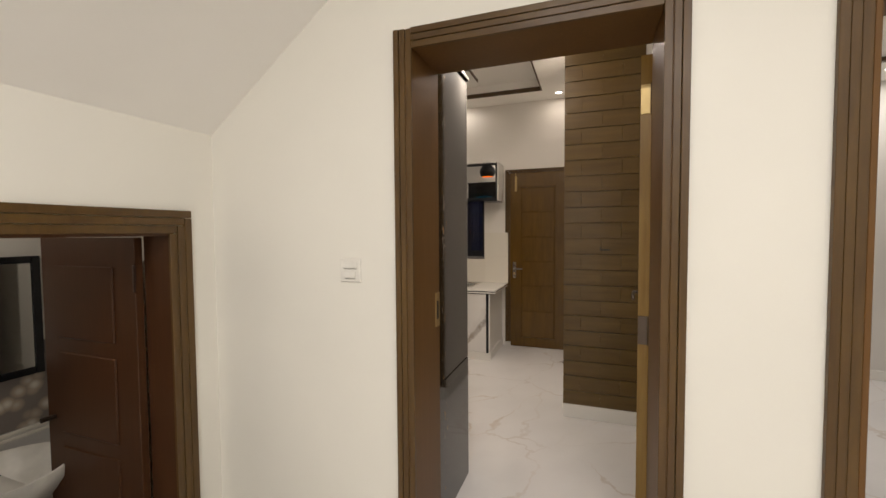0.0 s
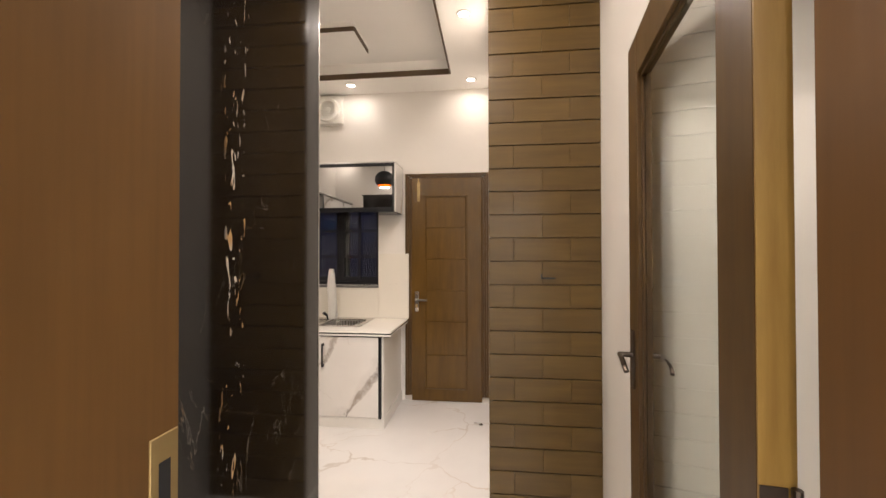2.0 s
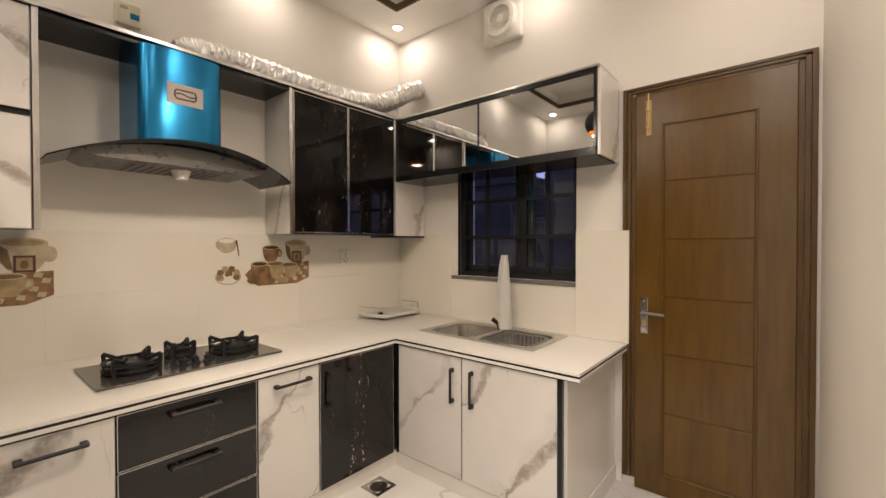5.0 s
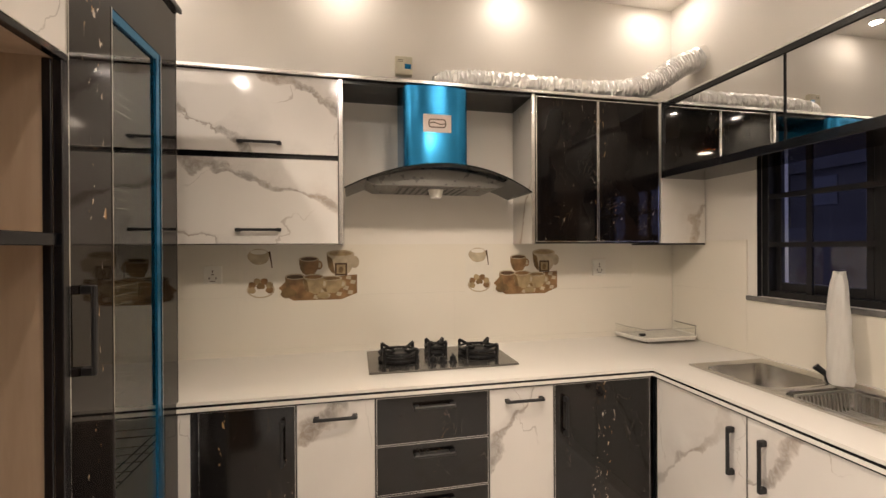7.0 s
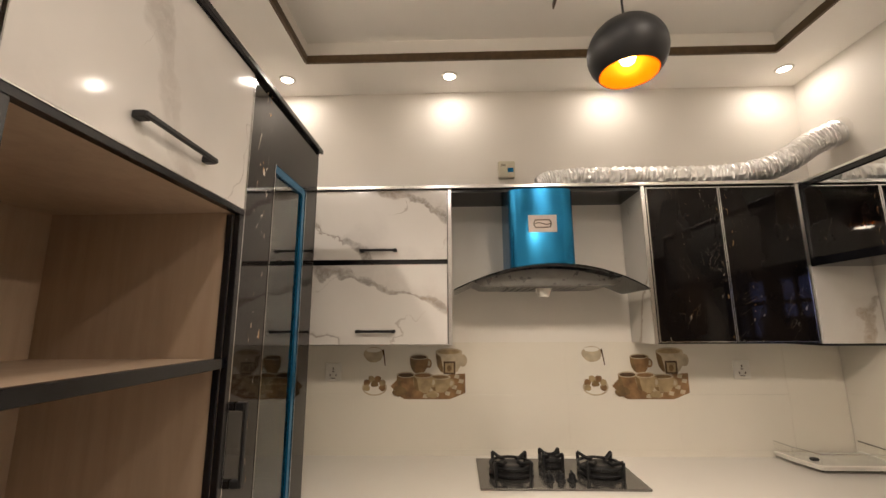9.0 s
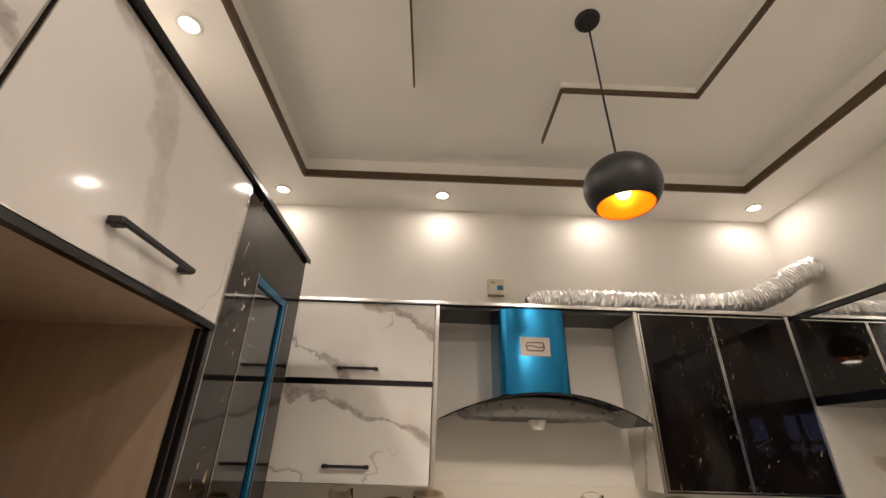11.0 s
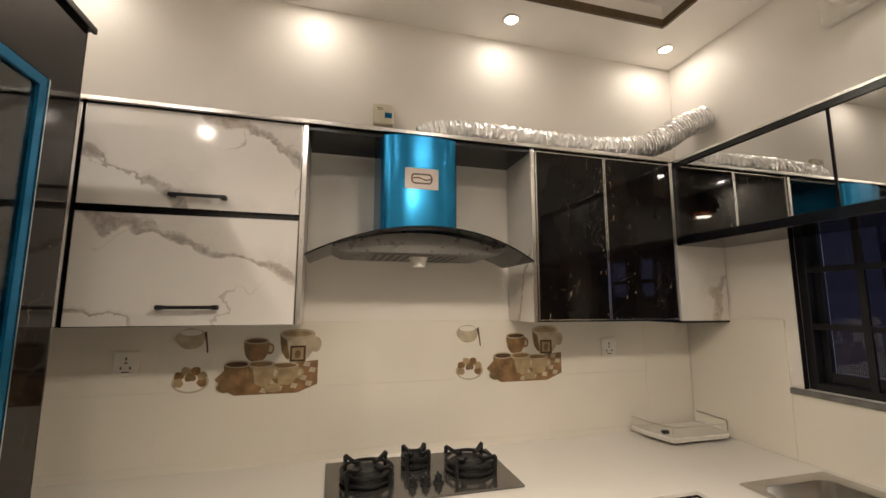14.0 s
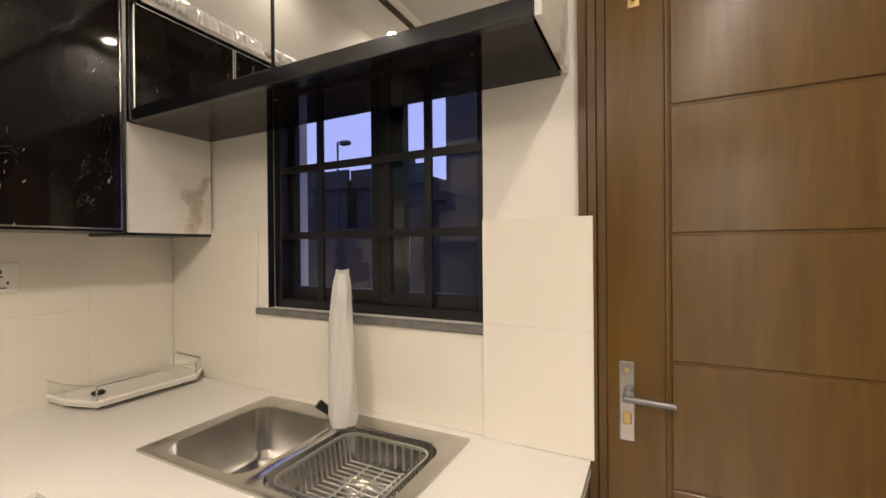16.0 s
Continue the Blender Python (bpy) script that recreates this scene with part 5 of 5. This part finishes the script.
part("rod", rod(bmesh.new(), (-0.891, FAR - 0.034, 2.075), (-0.891, FAR - 0.034, 2.30), 0.0055, 10), M["brass"], bolt)
part("keeper", boxes((-0.905, -0.877, FAR - 0.04, FAR - 0.0255, 2.10, 2.115), (-0.905, -0.877, FAR - 0.04, FAR - 0.0255, 2.2, 2.215), bevel=0.003), M["brass"], bolt)
kf = thing("door_4", (-0.6, FAR, 0.055), "dark brown stepped wooden frame of the back door", "door frame", kind="structure")
for k, (a, b, d) in enumerate(((0.0, 0.022, 0.026), (0.0235, 0.046, 0.022), (0.0475, 0.07, 0.016))):
    part("leg_band", boxes((-1.032 + a, -1.032 + b, FAR - d, FAR, 0.055, 2.35 - a), bevel=0.0015), M["casing"], kf)
    part("leg_band", boxes((-0.17 - b, -0.17 - a, FAR - d, FAR, 0.055, 2.35 - a), bevel=0.0015), M["casing"], kf)
    part("head_band", boxes((-1.032 + b, -0.17 - b, FAR - d, FAR, 2.35 - b * 0.7, 2.35 - a * 0.7), bevel=0.0015), M["casing_x"], kf)

# glazed door standing open against the wall
gd = thing("glazed_door", (0.263, 1.83, 0), "brown wooden glazed door standing open", "door")
LEN, THK = 0.927, 0.05
gd.rotation_euler = (0, 0, radians(-7.2))


def gpart(name, bm, mat, parent=gd, label="", smooth=False):
    ob = new(name, mesh_of(name, bm, mat, (0, 0, 0), smooth))
    ob.parent = parent
    return tagged(ob, label)


gpart("hinge_stile", boxes((-0.025, 0.025, 0.004, 0.14, 0.01, 2.26), bevel=0.002), M["casing"])
gpart("raw_edge", boxes((-0.0245, 0.0245, 0.0, 0.0038, 0.01, 2.26)), M["raw_edge"], gd, "unpainted ochre wood edge")
lock_stile = gpart("lock_stile", boxes((-0.025, 0.025, LEN - 0.14, LEN, 0.01, 2.26), bevel=0.002), M["casing"])
gpart("top_rail", boxes((-0.025, 0.025, 0.1405, LEN - 0.1405, 2.12, 2.26), bevel=0.002), M["casing"])
gpart("bottom_rail", boxes((-0.025, 0.025, 0.1405, LEN - 0.1405, 0.01, 0.26), bevel=0.002), M["casing"])
gpart("pane", boxes((-0.003, 0.003, 0.1395, LEN - 0.1395, 0.2595, 2.1205)), M["glass"], gd, "clear glass pane").visible_shadow = False
gpart("bead", boxes((-0.012, -0.004, 0.1405, 0.152, 0.26, 2.12), (-0.012, -0.004, LEN - 0.152, LEN - 0.1405, 0.26, 2.12), (-0.012, -0.004, 0.152, LEN - 0.152, 2.108, 2.12), (-0.012, -0.004, 0.152, LEN - 0.152, 0.26, 0.272)), M["casing"])
for s in (-1, 1):
    plate = gpart("handle_plate", boxes((min(s * 0.025, s * 0.031), max(s * 0.025, s * 0.031), LEN - 0.09, LEN - 0.05, 1.05, 1.25), bevel=0.002), M["bronze"], gd, "dark bronze handle plate")
    bm = rod(bmesh.new(), (s * 0.03, LEN - 0.07, 1.165), (s * 0.075, LEN - 0.07, 1.165), 0.009, 12)
    tube(bm, [(s * 0.072, LEN - 0.07, 1.165), (s * 0.074, LEN - 0.13, 1.163), (s * 0.074, LEN - 0.17, 1.15), (s * 0.07, LEN - 0.185, 1.135)], 0.0085, 10)
    gpart("lever", bm, M["bronze"], plate, "dark bronze lever", True)
for z in (2.08, 1.12, 0.25):
    h = gpart("hinge", boxes((-0.024, 0.012, -0.0035, -0.0005, z - 0.06, z + 0.06), bevel=0.001), M["brass"] if z > 2 else M["bronze"], gd, "metal butt hinge")
    gpart("pin", rod(bmesh.new(), (0.02, -0.008, z - 0.062), (0.02, -0.008, z + 0.062), 0.0075, 10), M["bronze"], h)

# door stop on the floor
stop = thing("door_stop", (-0.26, 4.86, 0), "small steel door stop on the floor", "door stop")
part("base", lathe(bmesh.new(), [(0.0, 0.006), (0.018, 0.006), (0.02, 0.0)], (-0.24, 4.86, 0.0005), 16), M["steel"], stop)
part("arm", rod(bmesh.new(), (-0.24, 4.86, 0.012), (-0.30, 4.86, 0.014), 0.006, 10), M["steel"], stop)

# ---- window and outside ----
win = thing("window_1", (-1.81, FAR + 0.09, 1.19), "black metal window with glazing bars and dark panes", "window", kind="structure")
WX0, WX1, WZ0, WZ1 = -2.29, -1.325, 1.19, 2.12
WY = FAR + 0.055
black_frame = plain("black_powder_coat", (0.004, 0.004, 0.006), 0.45)


def sash(x0, x1, y):
    part("sash", boxes((x0, x0 + 0.03, y, y + 0.03, WZ0 + 0.035, WZ1 - 0.03), (x1 - 0.03, x1, y, y + 0.03, WZ0 + 0.035, WZ1 - 0.03), (x0 + 0.03, x1 - 0.03, y, y + 0.03, WZ0 + 0.035, WZ0 + 0.085), (x0 + 0.03, x1 - 0.03, y, y + 0.03, WZ1 - 0.08, WZ1 - 0.03), bevel=0.002), black_frame, win)
    part("pane", boxes((x0 + 0.028, x1 - 0.028, y + 0.013, y + 0.017, WZ0 + 0.083, WZ1 - 0.078)), M["glass"], win, "dark window pane").visible_shadow = False


part("window_frame", boxes((WX0, WX0 + 0.04, WY - 0.02, WY + 0.07, WZ0, WZ1), (WX1 - 0.012, WX1, WY - 0.02, WY + 0.07, WZ0, WZ1), (WX0 + 0.04, WX1 - 0.012, WY - 0.02, WY + 0.07, WZ0, WZ0 + 0.035), (WX0 + 0.04, WX1 - 0.012, WY - 0.02, WY + 0.07, WZ1 - 0.03, WZ1), bevel=0.002), black_frame, win)
part("meeting_post", boxes((-1.788, -1.672, WY + 0.0305, WY + 0.0725, WZ0 + 0.035, WZ1 - 0.03), bevel=0.002), black_frame, win)
sash(WX0 + 0.04, -1.79, WY + 0.032)
sash(-1.745, WX1 - 0.012, WY)
# glazing bars in front of the panes
for x in (-2.036, -1.543):
    part("glazing_bar", boxes((x - 0.014, x + 0.014, WY - 0.018, WY - 0.004, WZ0 + 0.0355, WZ1 - 0.0305)), black_frame, win)
for z in (1.49, 1.765):
    part("glazing_bar", boxes((WX0 + 0.0405, WX1 - 0.0125, WY - 0.017, WY - 0.005, z - 0.014, z + 0.014)), black_frame, win)
solid("window_sill", boxes((-2.345, -1.318, FAR - 0.022, FAR + 0.06, 1.163, 1.1895), bevel=0.003), plain("grey_granite", (0.20, 0.19, 0.18), 0.3, 0, 0.5), "grey granite window sill", "window sill", "structure")
solid("window_reveal", boxes((WX0 - 0.0, WX0 + 0.003, FAR, FAR + 0.03, WZ0, WZ1), (WX1 - 0.003, WX1, FAR, FAR + 0.03, WZ0, WZ1)), black_frame, "black window reveal lining", "window", "structure")

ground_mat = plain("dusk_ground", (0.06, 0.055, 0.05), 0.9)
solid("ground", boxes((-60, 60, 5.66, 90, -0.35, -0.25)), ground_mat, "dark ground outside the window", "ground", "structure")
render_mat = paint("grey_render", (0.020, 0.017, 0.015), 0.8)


def far_house(x0, x1, y0, y1, h, label, rows):
    ob = thing("house", ((x0 + x1) / 2, y0, -0.25), label, "house", "houses at dusk")
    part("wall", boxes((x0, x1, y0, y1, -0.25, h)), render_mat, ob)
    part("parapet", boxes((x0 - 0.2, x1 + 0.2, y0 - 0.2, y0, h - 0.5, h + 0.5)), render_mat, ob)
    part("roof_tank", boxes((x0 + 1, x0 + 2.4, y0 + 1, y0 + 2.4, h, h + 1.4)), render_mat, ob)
    for z in rows:
        x = x0 + 0.9
        while x < x1 - 1.2:
            w = part("window", boxes((x, x + 1.0, y0 - 0.04, y0 - 0.001, z, z + 1.2)), black_frame, ob)
            x += 2.2
    return ob


far_house(-22, -15.6, 22, 30, 5.2, "grey two-storey house across the plot at dusk", (1.0, 3.8))
far_house(-15.3, -11.0, 22.4, 30, 5.2, "low grey house across the plot at dusk", (1.0, 3.2))
far_house(-10.8, 2, 22.8, 30, 4.3, "grey house with parapet at dusk", (1.0, 3.9))
far_house(-4.67, 5.0, 12.0, 20, 6.4, "dark neighbouring house close to the plot at dusk", (1.0, 3.9))
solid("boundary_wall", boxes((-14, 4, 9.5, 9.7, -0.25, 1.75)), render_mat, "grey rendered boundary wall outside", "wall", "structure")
lamp = thing("street_lamp", (-14.5, 20, -0.25), "street lamp on a thin pole at dusk", "street lamp")
part("pole", rod(bmesh.new(), (-14.5, 20, -0.25), (-14.5, 20, 6.65), 0.05, 10), black_frame, lamp)
part("arm", rod(bmesh.new(), (-14.5, 20, 6.63), (-14.1, 20, 6.68), 0.04, 8), black_frame, lamp)
part("head", boxes((-14.3, -13.75, 19.85, 20.15, 6.45, 6.65), bevel=0.05), black_frame, lamp)

# ---- tile prints on the splashback ----
INK = {"white": plain("print_white", (0.77, 0.73, 0.65), 0.2, 0, 0.05), "brown": plain("print_brown", (0.33, 0.19, 0.09), 0.2, 0, 0.55), "tan": plain("print_tan", (0.46, 0.34, 0.19), 0.2, 0, 0.45), "pale": plain("print_pale", (0.58, 0.48, 0.34), 0.2, 0, 0.35), "umber": plain("print_umber", (0.25, 0.16, 0.075), 0.2, 0, 0.5), "dark": plain("print_dark", (0.11, 0.065, 0.035), 0.2, 0, 0.4)}


def patch(parent, name, ink, points, k):
    """A flat printed patch on the tiles."""
    bm = bmesh.new()
    bm.faces.new([bm.verts.new((HOB + 0.0122 + 0.0003 * k, y, z)) for y, z in points])
    return part(name, bm, INK[ink], parent)


def oval(y, z, ry, rz, sides=22, wob=0.0, seed=0):
    ph = random.Random(seed).uniform(0, 6)
    out = []
    for i in range(sides):
        q = 2 * math.pi * i / sides
        s = 1 + wob * math.sin(3 * q + ph) + wob * 0.6 * math.sin(5 * q + 2 * ph)
        out.append((y + ry * s * math.cos(q), z + rz * s * math.sin(q)))
    return out


def cup(parent, ink, inner, y, z, w, h, k):
    """A printed round cup: bellied body, shaded side, rim, drink and a handle."""
    side = [(0.50, 0.42), (0.49, 0.1), (0.43, -0.2), (0.32, -0.4), (0.2, -0.5)]
    patch(parent, "cup_handle", ink, oval(y + w * 0.52, z + h * 0.05, w * 0.17, h * 0.26), k)
    patch(parent, "handle_gap", "pale", oval(y + w * 0.53, z + h * 0.05, w * 0.09, h * 0.15), k + 1)
    patch(parent, "cup_body", ink, [(y + a * w, z + b * h) for a, b in side[::-1]][::-1] + [(y - a * w, z + b * h) for a, b in side[::-1]], k + 2)
    patch(parent, "cup_shade", "umber", [(y - 0.49 * w, z + 0.36 * h), (y - 0.30 * w, z + 0.2 * h), (y - 0.2 * w, z - 0.42 * h), (y - 0.3 * w, z - 0.40 * h), (y - 0.43 * w, z - 0.2 * h)], k + 3)
    patch(parent, "cup_rim", "pale", oval(y, z + h * 0.42, w * 0.5, h * 0.15), k + 4)
    patch(parent, "drink", inner, oval(y, z + h * 0.41, w * 0.42, h * 0.10), k + 5)


for y0 in (2.489, 3.84):
    d = thing("tile_print", (HOB + 0.011, y0 + 0.3, 1.2), "brown tea cups and sweets printed on the tiles", "tile print", "tile prints")
    patch(d, "print_ground", "white", [(y0 - 0.01, 1.17), (y0 + 0.18, 1.17), (y0 + 0.18, 1.50), (y0 - 0.01, 1.50)], 0)
    patch(d, "tea_bowl", "pale", oval(y0 + 0.075, 1.435, 0.062, 0.048, wob=0.03, seed=2), 1)
    patch(d, "bowl_inside", "white", oval(y0 + 0.075, 1.462, 0.046, 0.014), 2)
    patch(d, "spoon", "dark", [(y0 + 0.128, 1.462), (y0 + 0.14, 1.468), (y0 + 0.152, 1.37), (y0 + 0.146, 1.365), (y0 + 0.138, 1.42)], 3)
    patch(d, "plate", "pale", oval(y0 + 0.085, 1.238, 0.078, 0.050), 1)
    patch(d, "plate_well", "white", oval(y0 + 0.085, 1.236, 0.066, 0.040), 2)
    for k in range(6):
        q = math.pi * (-0.12 + 1.24 * k / 5)
        patch(d, "sweet", "tan" if k % 2 else "brown", oval(y0 + 0.085 + 0.052 * math.cos(q), 1.250 + 0.040 * math.sin(q), 0.021, 0.020, 14, 0.06, k), 3 + k)
    patch(d, "sweet", "umber", oval(y0 + 0.085, 1.258, 0.024, 0.018, 14, 0.12, 9), 10)
    patch(d, "cloth", "brown", [(y0 + 0.185, 1.245), (y0 + 0.235, 1.19), (y0 + 0.27, 1.168), (y0 + 0.55, 1.168), (y0 + 0.645, 1.205), (y0 + 0.645, 1.32), (y0 + 0.50, 1.31), (y0 + 0.27, 1.32), (y0 + 0.22, 1.28)], 0)
    for i in range(7):
        for j in range(4):
            cy, cz = y0 + 0.40 + i * 0.034 + j * 0.008, 1.186 + j * 0.032 + i * 0.004
            if (i + j) % 2 == 0 and cy < y0 + 0.625 and cz < 1.305:
                patch(d, "check", "pale", [(cy - 0.018, cz - 0.008), (cy + 0.010, cz - 0.014), (cy + 0.018, cz + 0.008), (cy - 0.010, cz + 0.014)], 1)
    cup(d, "pale", "tan", y0 + 0.545, 1.39, 0.165, 0.145, 2)
    patch(d, "jar_label", "dark", [(y0 + 0.512, 1.315), (y0 + 0.585, 1.315), (y0 + 0.585, 1.392), (y0 + 0.512, 1.392)], 9)
    patch(d, "jar_label_paper", "tan", [(y0 + 0.522, 1.325), (y0 + 0.575, 1.325), (y0 + 0.575, 1.382), (y0 + 0.522, 1.382)], 10)
    patch(d, "label_motif", "umber", oval(y0 + 0.548, 1.35, 0.014, 0.019), 11)
    cup(d, "brown", "dark", y0 + 0.36, 1.375, 0.115, 0.105, 3)
    cup(d, "tan", "umber", y0 + 0.49, 1.258, 0.13, 0.10, 12)
    cup(d, "brown", "dark", y0 + 0.28, 1.262, 0.115, 0.12, 12)
    cup(d, "tan", "brown", y0 + 0.385, 1.262, 0.12, 0.115, 18)
    patch(d, "bun", "umber", oval(y0 + 0.24, 1.215, 0.045, 0.030, 20, 0.1, 7), 24)
    patch(d, "bun", "brown", oval(y0 + 0.335, 1.20, 0.05, 0.024, 20, 0.12, 8), 25)
    patch(d, "bun", "tan", oval(y0 + 0.44, 1.195, 0.036, 0.020, 20, 0.1, 5), 24)

# ---- wall tiles and cladding boards, piece by piece ----
splash = thing("wall_tiles_west", (HOB, 3.6, 0.845), "cream glazed wall tiles behind the worktop", "wall tiles", kind="structure")
TILE_H, TILE_W = 0.3125, 0.655
tile_mesh = mesh_of("tile", boxes((0, 0.0105, -TILE_W / 2 + 0.0001, TILE_W / 2 - 0.0001, -TILE_H / 2 + 0.0003, TILE_H / 2 - 0.0003), bevel=0.0004), M["tile"])


def lay(mesh, name, parent, m):
    ob = new(name, mesh)
    ob.parent = parent
    ob.matrix_local = Matrix.Translation(-ORIGIN[parent.name]) @ m


for row in range(4):
    z = 1.507 + TILE_H / 2 - row * TILE_H - TILE_H * 1
    if z < 0.6:
        continue
    for col in range(6):
        y = 1.79 + TILE_W * (col + 0.5)
        if y + TILE_W / 2 > FAR - 0.01:
            continue
        lay(tile_mesh, "tile", splash, pose(HOB, y, z))
part("tile", boxes((HOB, HOB + 0.0105, 1.79 + 5 * TILE_W + 0.0005, FAR - 0.011, 0.846, 1.507), bevel=0.001), M["tile"], splash)
north_tiles = thing("wall_tiles_north", (-1.7, FAR, 0.845), "cream glazed wall tiles round the window", "wall tiles", kind="structure")
part("tile", boxes((-1.3175, -0.995, FAR - 0.0275, FAR - 0.0005, 1.2017, 1.52), bevel=0.0006), M["tile"], north_tiles)
part("tile", boxes((-1.3175, -0.995, FAR - 0.0275, FAR - 0.0005, 0.846, 1.2015), bevel=0.001), M["tile"], north_tiles)
part("tile", boxes((HOB + 0.011, -2.347, FAR - 0.0105, FAR - 0.0005, 1.2017, 1.52), bevel=0.0006), M["tile"], north_tiles)
part("tile", boxes((HOB + 0.011, -2.347, FAR - 0.0105, FAR - 0.0005, 0.846, 1.2015), bevel=0.001), M["tile"], north_tiles)
part("tile", boxes((-2.346, -1.85, FAR - 0.0105, FAR - 0.0005, 0.846, 1.1625), bevel=0.001), M["tile"], north_tiles)
part("tile", boxes((-1.849, -1.3185, FAR - 0.0105, FAR - 0.0005, 0.846, 1.1625), bevel=0.001), M["tile"], north_tiles)

clad = thing("wall_cladding", (0.13, 3.45, 0.115), "brown wooden board cladding in staggered rows", "wall cladding", kind="structure")
part("backing", boxes((-0.155, 0.43, 3.438, 3.4495, 0.113, 3.219)), M["wood_x"], clad)
rng = random.Random(12)
shared = {}
for row in range(25):
    z0 = 0.106 + 0.125 * row
    z1 = min(z0 + 0.119, 3.218)
    z0 = max(z0, 0.114)
    cuts = [-0.16, -0.026, 0.271, 0.43] if row % 2 else [-0.16, 0.125, 0.43]
    for a, b in zip(cuts, cuts[1:]):
        key = (round(b - a, 3), round(z1 - z0, 3))
        if key not in shared:
            w, h = (b - a) / 2 - 0.0003, (z1 - z0) / 2
            shared[key] = mesh_of("board", boxes((-w, w, -0.0145, 0.0, -h, h), bevel=0.0009), M["clad"])
        lay(shared[key], "board", clad, pose((a + b) / 2, 3.4375 + rng.uniform(-0.0015, 0.0012), (z0 + z1) / 2))
part("cable_end", boxes((0.115, 0.19, 3.41, 3.424, 1.383, 1.392), (0.115, 0.122, 3.41, 3.424, 1.383, 1.41)), M["iron"], clad, "black cable end")
